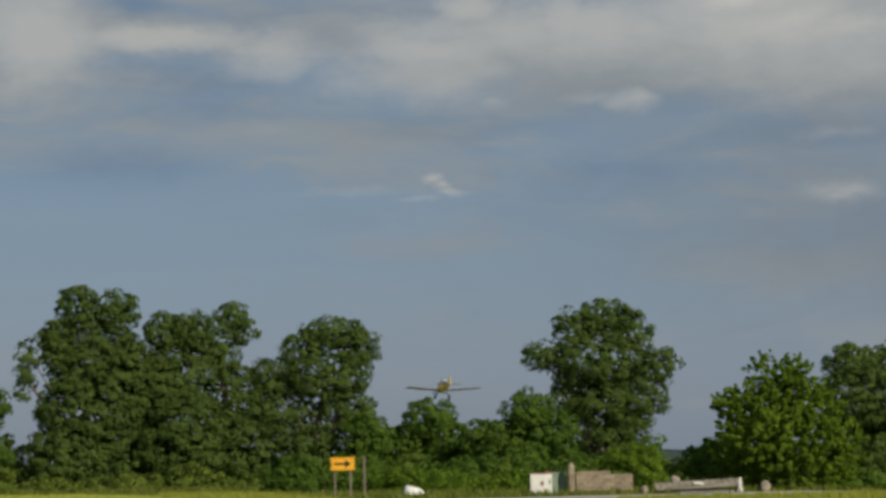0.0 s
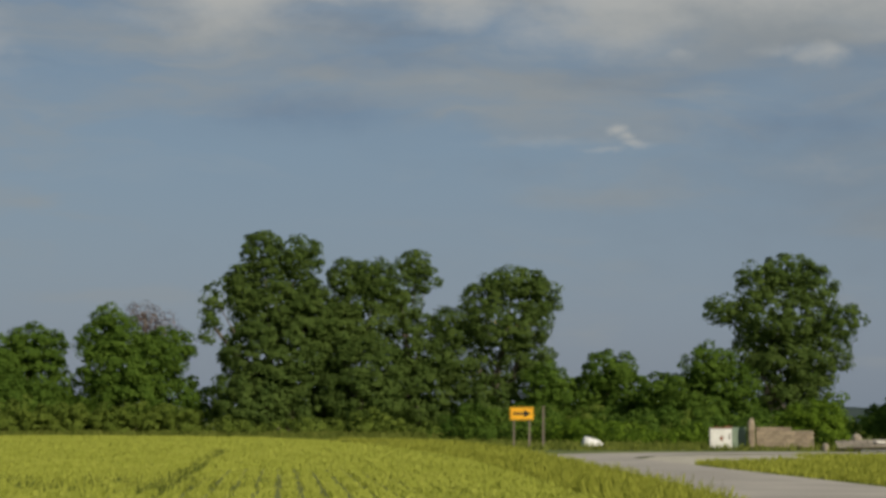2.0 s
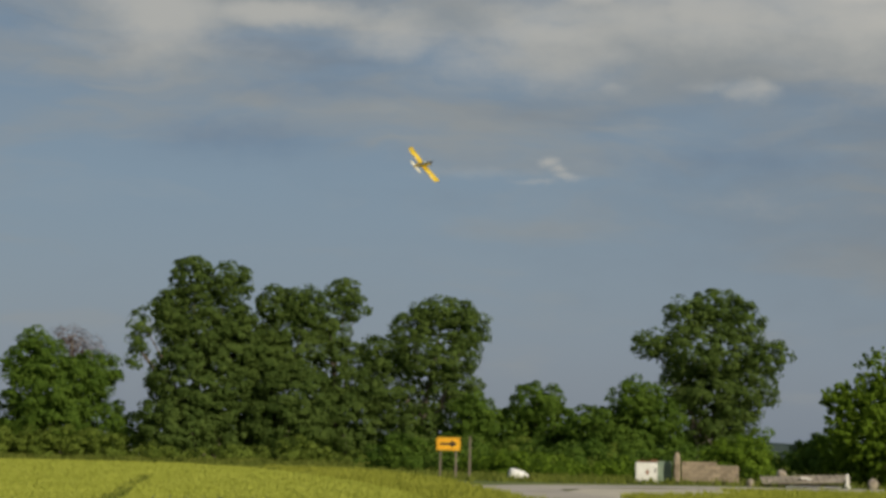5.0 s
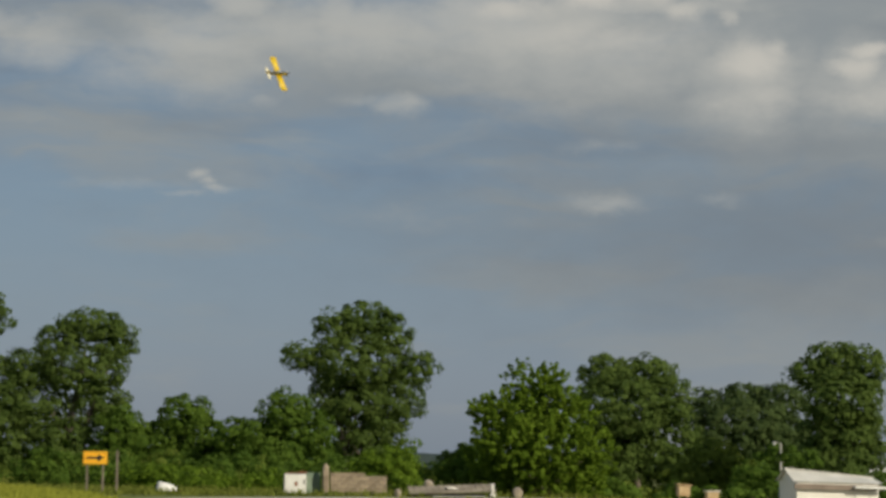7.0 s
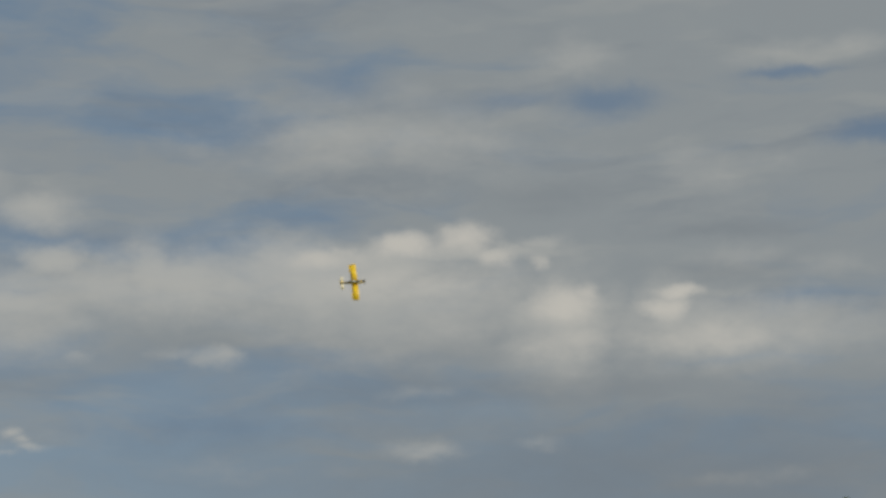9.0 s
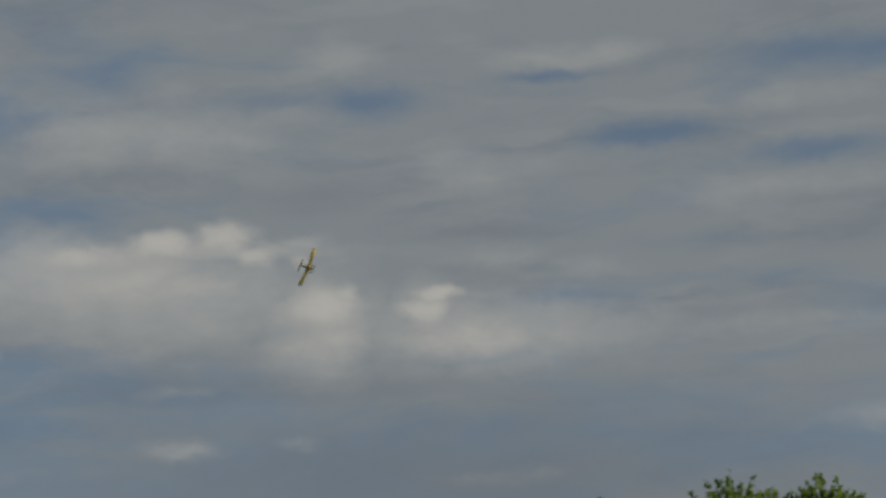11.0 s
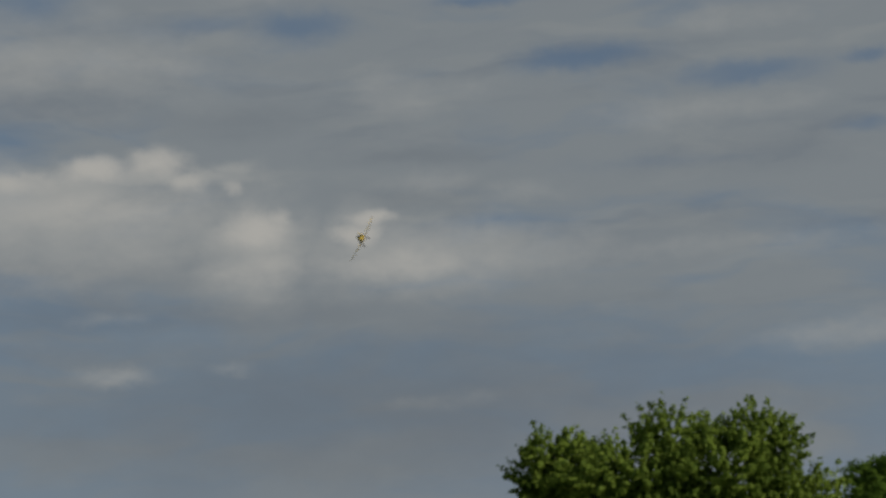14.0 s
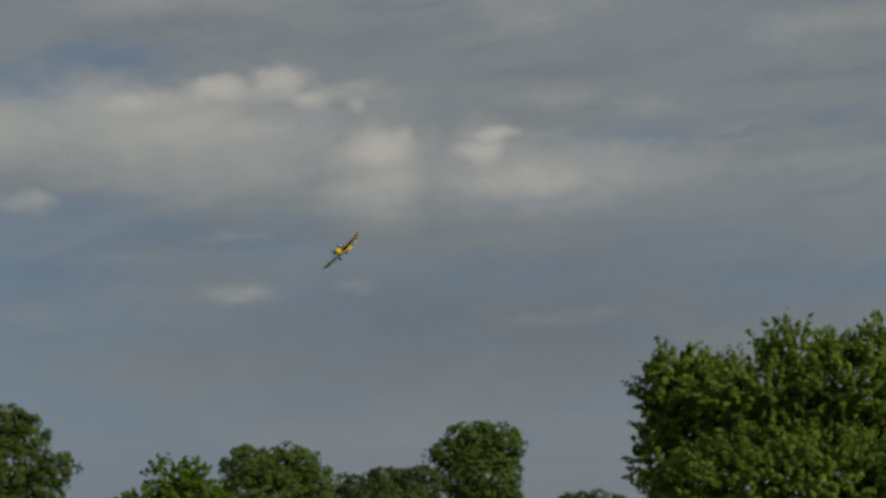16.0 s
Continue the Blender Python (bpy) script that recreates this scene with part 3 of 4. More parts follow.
tree(43.8, 143.5, [(0.1, 3.3, 1.6, 1.4), (1.6, 2.4, 1.5, 1.1), (-1.4, 2.0, 1.9, 1.1)],
     "olive willow bush behind the shed", "leaf_olive", 5100, seed=20, trunk=0.1, stems=4, clump=0.6)
tree(49.4, 133.1, [(-0.6, 9.5, 1.4, 1.1), (1.3, 9.0, 1.3, 1.2), (-2.0, 8.7, 1.2, 0.9), (-0.1, 7.1, 2.2, 1.8), (-0.1, 4.6, 2.4, 2.2), (1.8, 4.6, 0.8, 1.8), (-0.2, 2.5, 2.5, 1.8)],
     "tall green cottonwood behind the shed", "leaf_dark", 16100, seed=21, trunk=0.4, stems=2)
tree(39.8, 118.5, [(-0.9, 2.3, 1.3, 0.8), (0.0, 2.0, 1.1, 0.7), (1.6, 3.3, 1.1, 0.4)],
     "low green bush before the tall trees", "leaf_mid", 2900, seed=22, trunk=0.08, stems=4, size=0.18, clump=0.55)
tree(22.1, 118.0, [(-0.0, 1.9, 1.0, 0.7), (-0.8, 1.2, 1.2, 0.5), (0.8, 1.0, 1.2, 0.6)],
     "rank green bush among the rubble", "leaf_mid", 3200, seed=23, trunk=0.06, stems=4, size=0.16, clump=0.45)
tree(79.0, 183.7, [(-0.7, 6.2, 2.0, 1.0), (-2.5, 5.4, 2.5, 1.5), (1.0, 5.1, 3.1, 1.5), (-1.0, 2.6, 4.2, 2.4)],
     "distant round tree on the skyline", "leaf_far", 13000, seed=24, trunk=0.25)
tree(29.0, 52.5, [(-0.4, 6.26, 0.6, 0.5), (-1.1, 6.46, 0.2, 0.1), (0.7, 6.16, 0.4, 0.3), (1.9, 6.16, 0.6, 0.5), (2.3, 5.76, 0.6, 0.6), (-3.6, 5.96, 0.6, 0.4), (-4.1, 5.36, 0.5, 0.5), (-2.8, 5.56, 0.9, 0.5), (0.8, 5.16, 1.7, 0.8), (-1.6, 5.16, 1.7, 0.8), (3.0, 4.46, 0.9, 0.5), (-3.0, 4.36, 1.2, 0.8), (-0.8, 4.06, 2.1, 0.9), (1.9, 4.00, 1.7, 0.9), (-0.6, 2.70, 3.7, 1.2), (2.7, 2.90, 1.7, 1.2), (-4.1, 3.50, 0.7, 0.6), (-4.0, 4.46, 0.5, 0.5), (-3.8, 5.06, 0.5, 0.5)],
     "near broad-crowned mulberry tree with upright leafy shoots", "leaf_near", 92000, seed=25, trunk=0.16, stems=4, size=0.14, clump=0.36, fill=0.4, depth=0.6, shoots=1.7, per_tuft=22)
tree(78.2, 116.1, [(-1.4, 10.6, 1.3, 0.9), (-1.0, 8.8, 1.8, 1.6), (0.1, 9.8, 1.8, 1.8), (-0.5, 6.4, 2.9, 2.1)],
     "dark-green tree beyond the mulberry", "leaf_mid", 11100, seed=26, trunk=0.25, stems=2)


# ---- hedges, woods, crop and grass ----
def hedge(name, label, category, line, leaf, heights, count, size, seed, wide=2.0):
    """Uncountable bushes along a line: lobes of leaves of uneven height."""
    rng = np.random.default_rng(seed)
    lobes = []
    for (x0, y0), (x1, y1) in zip(line, line[1:]):
        n = max(1, int(math.hypot(x1 - x0, y1 - y0) / 1.6))
        for k in range(n):
            f = (k + rng.random()) / n
            h = rng.uniform(*heights)
            w = rng.uniform(0.7, 1.3) * wide
            x, y = x0 + (x1 - x0) * f, y0 + (y1 - y0) * f + rng.uniform(-1.5, 1.5)
            lobes.append((x, y, ground_z(x, y) + h * 0.45, w * 0.75, w * 0.7, h * 0.55))
    return tagged(quads_of(name, leaves(rng, lobes, count, size, 0.75, 0, 0.5), M[leaf]), label, category, kind="stuff")


hedge("hedgerow", "dark tangled undergrowth beneath the tall trees", "hedge", [(-75, 194), (-40, 193), (-8, 194), (12, 190), (31, 190)], "leaf_mid", (3.2, 6.0), 50000, 0.28, 50, 3.0)
hedge("brush", "olive-green weeds and low bushes along the field's end", "bushes", [(-62, 174), (-32, 174), (-6, 172), (4, 166), (16, 160)], "leaf_olive", (0.9, 2.6), 26000, 0.22, 51, 1.7)
hedge("brush", "green bushes beyond the bend of the road", "bushes", [(-2, 150), (8, 140), (17, 134), (23, 134)], "leaf_mid", (1.0, 2.4), 13000, 0.20, 52, 1.5)
hedge("brush", "low weeds before the gap in the trees", "bushes", [(24, 150), (34, 158), (46, 150)], "leaf_olive", (0.8, 1.7), 6000, 0.26, 53, 1.5)
hedge("hedgerow", "dark undergrowth behind the shed and the road", "hedge", [(40, 166), (56, 150), (70, 140), (96, 118)], "leaf_mid", (3.0, 5.0), 26000, 0.28, 54, 2.6)
hedge("brush", "green bushes round the rubble and the shed", "bushes", [(27, 120), (33, 117), (42, 112), (50, 108)], "leaf_mid", (1.0, 2.2), 9000, 0.24, 55, 1.3)
hedge("brush", "green bushes between the shed and the far trees", "bushes", [(50, 130), (62, 140), (78, 150)], "leaf_mid", (1.4, 2.6), 9000, 0.24, 58, 1.8)


def far_woods():
    """A low wooded ridge on the horizon."""
    rng = np.random.default_rng(9)
    verts, faces = [], []
    n, r = 420, 1450.0
    for i in range(n + 1):
        a = radians(-30 + 100 * i / n)
        h = 9.0 + 3.0 * noise.noise((i * 0.05, 0, 0)) + 1.3 * noise.noise((i * 0.6, 3, 0)) + rng.uniform(-0.4, 0.4)
        for rr, z in ((r - 30, -0.5), (r - 12, h * 0.8), (r, h), (r + 40, h * 0.7), (r + 80, -0.5)):
            verts.append((rr * math.sin(a), rr * math.cos(a), z))
    faces = [(i * 5 + k, i * 5 + 5 + k, i * 5 + 6 + k, i * 5 + 1 + k) for i in range(n) for k in range(4)]
    # distance haze is mixed into this blue-grey leaf colour
    m = varied("hazed_leaf", [(0.036, 0.052, 0.052), (0.055, 0.074, 0.070)], 0.05, 0.4, 1.0, spec=0.0)
    tagged(mesh_of("far_woods", verts, faces, m), "low hazy blue-green wooded ridge on the horizon", "woods", kind="stuff")


far_woods()
hedge("brush", "light-green shrubs in the rough grass beyond the bend", "bushes", [(3, 146), (10, 131), (15, 126), (19, 124)], "leaf_light", (0.7, 1.6), 7000, 0.18, 57, 1.1)
hedge("brush", "tall olive weeds before the round green trees", "bushes", [(-50, 173), (-36, 172), (-23, 173)], "leaf_olive", (2.0, 3.2), 12000, 0.22, 56, 2.2)


def blades(rng, x, y, height, width, per, lean=0.35, spread=1.6):
    """Upright blades, per of them at each place, as (n, 4, 3) quads."""
    n = len(x) * per
    px, py = np.repeat(x, per), np.repeat(y, per)
    h = np.repeat(height, per) * rng.uniform(0.6, 1.25, n)
    a = rng.uniform(0, 2 * math.pi, n)
    px = px + rng.normal(size=n) * width * spread
    py = py + rng.normal(size=n) * width * spread
    z = np.array([ground_z(u, v) for u, v in zip(px, py)]) + 0.02
    w = width * rng.uniform(0.6, 1.3, n)
    ux, uy = np.cos(a) * w * 0.5, np.sin(a) * w * 0.5
    la = rng.uniform(0, 2 * math.pi, n)
    lx, ly = np.cos(la) * h * lean, np.sin(la) * h * lean
    b0 = np.stack([px - ux, py - uy, z], 1)
    b1 = np.stack([px + ux, py + uy, z], 1)
    t1 = np.stack([px + lx + ux * 0.35, py + ly + uy * 0.35, z + h], 1)
    t0 = np.stack([px + lx - ux * 0.35, py + ly - uy * 0.35, z + h * 0.95], 1)
    return np.stack([b0, b1, t1, t0], axis=1)


def build_crop():
    rng = np.random.default_rng(21)
    out = []
    for near, far, step, width, h, per in ((-12, 38, 0.30, 0.06, 0.13, 6), (38, 66, 0.13, 0.05, 0.13, 9), (66, 100, 0.20, 0.08, 0.15, 7), (100, 168, 0.40, 0.14, 0.16, 6)):
        xs, ys = [], []
        for k in range(-230, 30):
            off = k * 0.46
            y = np.arange(near, far, step) + rng.uniform(0, step)
            x = 6.2 + off - 0.086 * y + rng.normal(size=len(y)) * 0.035
            edge = np.array([field_edge(v) for v in y])
            track = np.abs(x - (-2.3 - 0.087 * y)) < 0.25
            keep = (x < edge - 0.2) & (x > np.where(y > 38, -0.27 * y - 4, -14)) & ~(track & (rng.random(len(y)) < 0.4))
            bare = np.array([noise.noise((u * 0.09, v * 0.03, 7)) for u, v in zip(x, y)])
            keep &= rng.random(len(y)) < 0.92 - 0.35 * (bare > 0.28)
            xs.append(x[keep])
            ys.append(y[keep])
        x, y = np.concatenate(xs), np.concatenate(ys)
        out.append(blades(rng, x, y, np.full(len(x), h), width, per, 0.5, 1.1))
    tagged(quads_of("crop", np.concatenate(out), M["crop"]), "rows of young yellow-green crop", "crop", kind="stuff")
    # taller weeds standing in the track and near the edge
    n = 260
    x = np.concatenate([rng.uniform(-12, -4, n // 2), rng.uniform(-8, -6, n - n // 2)])
    y = np.concatenate([rng.uniform(42, 52, n // 2), rng.uniform(44, 95, n - n // 2)])
    x[n // 2:] = -2.3 - 0.087 * y[n // 2:] + rng.normal(size=n - n // 2) * 0.15
    tagged(quads_of("weeds", blades(rng, x, y, np.full(n, 0.22), 0.04, 4, 0.4), M["grass_green"]), "taller dark-green weeds among the crop", "weeds", kind="stuff")


def build_grass():
    rng = np.random.default_rng(22)
    # verge between the field and the road
    y = 36 + 100 * rng.random(24000) ** 0.8
    lo, hi = np.array([field_edge(v) for v in y]) - 0.3, 6.3 - 0.042 * y - 0.1
    hi = np.where(y > 100, np.minimum(hi, 2.0 - (y - 100) * 0.12), hi)
    x = lo + (hi - lo) * rng.random(len(y))
    verge = blades(rng, x, y, 0.15 + 0.22 * rng.random(len(y)) ** 4, 0.05, 5, 0.4)
    # inside the bend
    y = rng.uniform(40, 93, 20000)
    x = np.minimum(13.9 - 0.087 * y, 11.7 - 0.042 * y) + 0.12 + rng.random(len(y)) ** 1.4 * 34
    keep = ~((x < 13.5) & (y > 75.5 + (x - 8) * 1.75))
    inner = blades(rng, x[keep], y[keep], 0.13 + 0.12 * rng.random(keep.sum()) ** 2, 0.05, 5, 0.4)
    # beyond the bend, up to the trees
    y = rng.uniform(109, 172, 15000)
    x = rng.uniform(-30, 52, len(y))
    keep = x > np.array([field_edge(v) for v in y]) - 0.5
    back = blades(rng, x[keep], y[keep], 0.14 + 0.2 * rng.random(keep.sum()) ** 2, 0.10, 5, 0.4)
    # strip at the field's end
    y = rng.uniform(167, 176, 5000)
    x = rng.uniform(-60, 4, len(y))
    end = blades(rng, x, y, 0.25 + 0.3 * rng.random(len(y)), 0.13, 4, 0.35)
    tagged(quads_of("grass", np.concatenate([verge, inner]), M["grass"]), "long yellow-green grass beside the road", "grass", kind="stuff")
    tagged(quads_of("grass", np.concatenate([back, end]), M["grass_green"]), "rough green grass between the road and the trees", "grass", kind="stuff")
    # taller stalks at the road's near edge
    y = rng.uniform(40, 58, 150)
    x = 6.3 - 0.042 * y - 0.15 - rng.random(len(y)) * 1.4
    tagged(quads_of("grass_stalks", blades(rng, x, y, np.full(len(y), 0.42), 0.015, 3, 0.3), M["grass"]), "tall thin seeding grass stalks on the verge", "grass", kind="stuff")


build_crop()
build_grass()


# ---- things by the bend ----
def build_sign():
    yellow = varied("sign_yellow", [(0.72, 0.34, 0.008), (0.82, 0.42, 0.012)], 1.5, 9, 0.45, spec=0.4)
    black = varied("sign_black", [(0.015, 0.012, 0.01), (0.03, 0.025, 0.02)], 3, 20, 0.6)
    wood = varied("post_wood", [(0.13, 0.11, 0.085), (0.24, 0.21, 0.17)], 2, 14, 0.9, bump=0.5, stretch=(1, 1, 0.15))
    x, y = 2.62, 114.5
    top = empty("road_sign", pose(x, y, 0), "yellow rectangular road sign with a black arrow, on two wooden posts", "road sign")
    z = 1.82
    bm = box(-0.62, 0.62, -0.012, 0.012, z - 0.34, z + 0.34, bevel=0.004)
    board = part("sign_board", bm, yellow, top)
    bm = bmesh.new()
    for a in ((-0.59, 0.59, z + 0.295, z + 0.315), (-0.59, 0.59, z - 0.315, z - 0.295), (-0.59, -0.57, z - 0.295, z + 0.295), (0.57, 0.59, z - 0.295, z + 0.295)):
        box_bm(bm, a[0], a[1], -0.017, -0.0125, a[2], a[3])
    part("border", bm, black, board, "thin black border line")
    arrow = [(-0.44, 0.055), (0.12, 0.055), (0.12, 0.20), (0.46, 0.0), (0.12, -0.20), (0.12, -0.055), (-0.44, -0.055)]
    n = len(arrow)
    verts = [(a, -0.0165, z + b) for a, b in arrow] + [(a, -0.0125, z + b) for a, b in arrow]
    faces = [tuple(range(n)), tuple(range(n, 2 * n))[::-1]] + [(i, i + n, (i + 1) % n + n, (i + 1) % n) for i in range(n)]
    mesh_of("arrow", verts, faces, black, board, "black arrow pointing along the bend")
    for s in (-0.40, 0.40):
        part("post", box(s - 0.05, s + 0.05, 0.013, 0.11, -0.3, 2.1, bevel=0.008), wood, top)
        for dz in (-0.2, 0.2):
            v, f = tube([(s, -0.022, z + dz, 0.012), (s, -0.012, z + dz, 0.012)], 6)
            mesh_of("bolt", v, f, black, board)
    lone = empty("wooden_post", pose(3.75, 115.2, 0), "weathered grey wooden post standing near the sign", "post")
    part("shaft", box(-0.06, 0.06, -0.06, 0.06, -0.3, 2.15, bevel=0.02), wood, lone)
    part("cap", box(-0.07, 0.07, -0.07, 0.07, 2.151, 2.22, bevel=0.02), wood, lone)


def build_tub():
    white = varied("chalky_plastic", [(0.62, 0.62, 0.60), (0.82, 0.82, 0.80)], 1.5, 7, 0.5)
    rust = varied("rust", [(0.12, 0.04, 0.02), (0.25, 0.10, 0.05)], 3, 12, 0.9, bump=0.5)
    top = empty("plastic_drum", pose(6.35, 116.5, 0.24, 0, 14, 12), "white plastic drum tipped on its side in the grass", "drum")
    prof = [(-0.52, 0.16), (-0.50, 0.25), (-0.46, 0.29), (-0.2, 0.30), (-0.18, 0.315), (-0.14, 0.315), (-0.12, 0.30), (0.16, 0.29), (0.18, 0.305), (0.22, 0.305), (0.24, 0.28), (0.5, 0.20), (0.53, 0.1)]
    mesh_of("drum_body", *tube([(a, 0, 0.02, r) for a, r in prof], 18), white, top, "", True)
    mesh_of("bung", *tube([(-0.56, 0.08, 0.08, 0.03), (-0.51, 0.08, 0.08, 0.035)], 8), rust, top, "rust-brown bung")
    scrap = empty("scrap_iron", pose(6.95, 116.2, 0.0, 0, 0, 20), "rusty bent sheet of scrap iron beside the drum", "scrap")
    bm = corrugated(-0.4, 0.4, -0.12, 0.16, 4, 0.16, 0.02)
    part("sheet", bm, rust, scrap)


def build_cabinet():
    white = varied("enamel", [(0.60, 0.59, 0.55), (0.80, 0.79, 0.76)], 1.2, 6, 0.45)
    rust = varied("rust_stain", [(0.16, 0.06, 0.035), (0.32, 0.16, 0.10)], 4, 15, 0.9)
    # shade on the sides away from the sun, put into the colour; handle too
    dark = varied("shaded_side", [(0.05, 0.05, 0.045), (0.10, 0.095, 0.085)], 2, 9, 0.8)
    top = empty("metal_cabinet", pose(12.85, 114.6, 0.0, 0, 0, -3), "old white enamelled metal cabinet with a rust-red mark", "cabinet")
    part("body", box(-0.57, 0.57, 0.0, 0.62, -0.05, 1.12, bevel=0.03), dark, top, "cabinet sides coloured dark as if in shade")
    door = part("door", box(-0.56, 0.56, -0.045, -0.003, 0.04, 1.08, bevel=0.015), white, top, "white enamelled door")
    part("handle", box(0.42, 0.47, -0.09, -0.046, 0.55, 0.8, bevel=0.01), dark, door)
    bm = bmesh.new()
    bmesh.ops.create_circle(bm, cap_ends=True, radius=0.11, segments=11, matrix=Matrix.Translation((0.04, -0.049, 0.60)) @ Matrix.Rotation(radians(90), 4, "X"))
    for i, v in enumerate(bm.verts):
        v.co.x += 0.03 * math.sin(i * 2.3)
        v.co.z += 0.05 * math.cos(i * 1.7)
    part("rust_mark", bm, rust, door, "round rust-red mark")
    bm = bmesh.new()
    rng = random.Random(4)
    for k in range(9):
        x = -0.5 + k * 0.12
        box_bm(bm, x, x + 0.13, 0.0, 0.5, 1.121, 1.14 + rng.random() * 0.09)
    part("rubble_top", bm, rust, top, "crumbled brown debris on the top")


def build_wall():
    tan = varied("block_stone", [(0.24, 0.19, 0.135), (0.40, 0.33, 0.245)], 1.6, 9, 0.95, bump=0.6)
    nt = tan.node_tree
    oi, b = nt.nodes.new("ShaderNodeObjectInfo"), nt.nodes["Principled BSDF"]
    hs = nt.nodes.new("ShaderNodeHueSaturation")
    mr = nt.nodes.new("ShaderNodeMapRange")
    nt.links.new(oi.outputs["Random"], mr.inputs[0])
    mr.inputs[3].default_value, mr.inputs[4].default_value = 0.75, 1.2
    nt.links.new(mr.outputs[0], hs.inputs["Value"])
    nt.links.new(b.inputs["Base Color"].links[0].from_socket, hs.inputs["Color"])
    nt.links.new(hs.outputs[0], b.inputs["Base Color"])
    mortar = varied("mortar", [(0.16, 0.14, 0.11), (0.26, 0.23, 0.19)], 3, 14, 1.0)
    green = varied("green_panel", [(0.16, 0.22, 0.16), (0.24, 0.30, 0.22)], 1.3, 8, 0.7)
    top = empty("ruined_wall", pose(14.7, 114.8, 0), "ruined tan block wall, broken lower towards one end", "wall")
    part("core", box(0.02, 2.9, 0.02, 0.19, -0.1, 1.0), mortar, top, "grey mortar core")
    rng = random.Random(8)
    shape = {}
    for row in range(6):
        for col in range(-1, 8):
            x0 = col * 0.40 + (0.2 if row % 2 else 0)
            x1 = x0 + 0.385
            x0, x1 = max(x0, 0.0), min(x1, 2.95)
            if x1 - x0 < 0.08 or (row == 5 and col > 3 + (rng.random() < 0.5)):
                continue
            w = round(x1 - x0, 2)
            if w not in shape:
                me = bpy.data.meshes.new("block")
                bm = box(0, w, 0, 0.21, 0, 0.19, bevel=0.012)
                bm.to_mesh(me)
                bm.free()
                me.materials.append(tan)
                shape[w] = me
            ob = new("block", shape[w])
            ob.parent = top
            ob.location = (x0, -0.005 + rng.uniform(-0.012, 0.012), 0.2 * row - 0.02)
            ob.rotation_euler = (0, 0, rng.uniform(-0.02, 0.02))
    post = empty("stone_post", pose(14.42, 114.6, 0), "tall narrow tan stone gatepost with a rounded top", "post")
    bm = bmesh.new()
    bmesh.ops.create_uvsphere(bm, u_segments=12, v_segments=8, radius=0.5)
    for v in bm.verts:
        v.co = Vector((max(-0.36, min(0.36, v.co.x)) * 0.46, max(-0.36, min(0.36, v.co.y)) * 0.46, 0.78 + max(-0.43, min(0.49, v.co.z)) * 1.78))
    part("shaft", bm, tan, post)
    panel = empty("green_panel", pose(13.86, 115.2, 0, -4), "faded green board leaning between the cabinet and the post", "board")
    part("board", box(-0.42, 0.36, 0, 0.05, 0.0, 1.16, bevel=0.01), green, panel)
    part("batten", box(-0.36, 0.30, -0.03, -0.002, 0.8, 0.88, bevel=0.01), green, panel)


def corrugated(x0, x1, y0, y1, folds, deep, thick=0.006):
    """One folded sheet of roofing metal, lying flat."""
    bm = bmesh.new()
    rows = []
    for k in range(folds * 2 + 1):
        x = x0 + (x1 - x0) * k / (folds * 2)
        z = deep * (k % 2)
        rows.append([bm.verts.new((x, y, z + d)) for d in (0, thick) for y in (y0, y1)])
    for a, b in zip(rows, rows[1:]):
        bm.faces.new((a[2], b[2], b[3], a[3]))
        bm.faces.new((a[0], a[1], b[1], b[0]))
        bm.faces.new((a[0], b[0], b[2], a[2]))
        bm.faces.new((a[1], a[3], b[3], b[1]))
    bm.faces.new((rows[0][0], rows[0][2], rows[0][3], rows[0][1]))
    bm.faces.new((rows[-1][0], rows[-1][1], rows[-1][3], rows[-1][2]))
    return bm


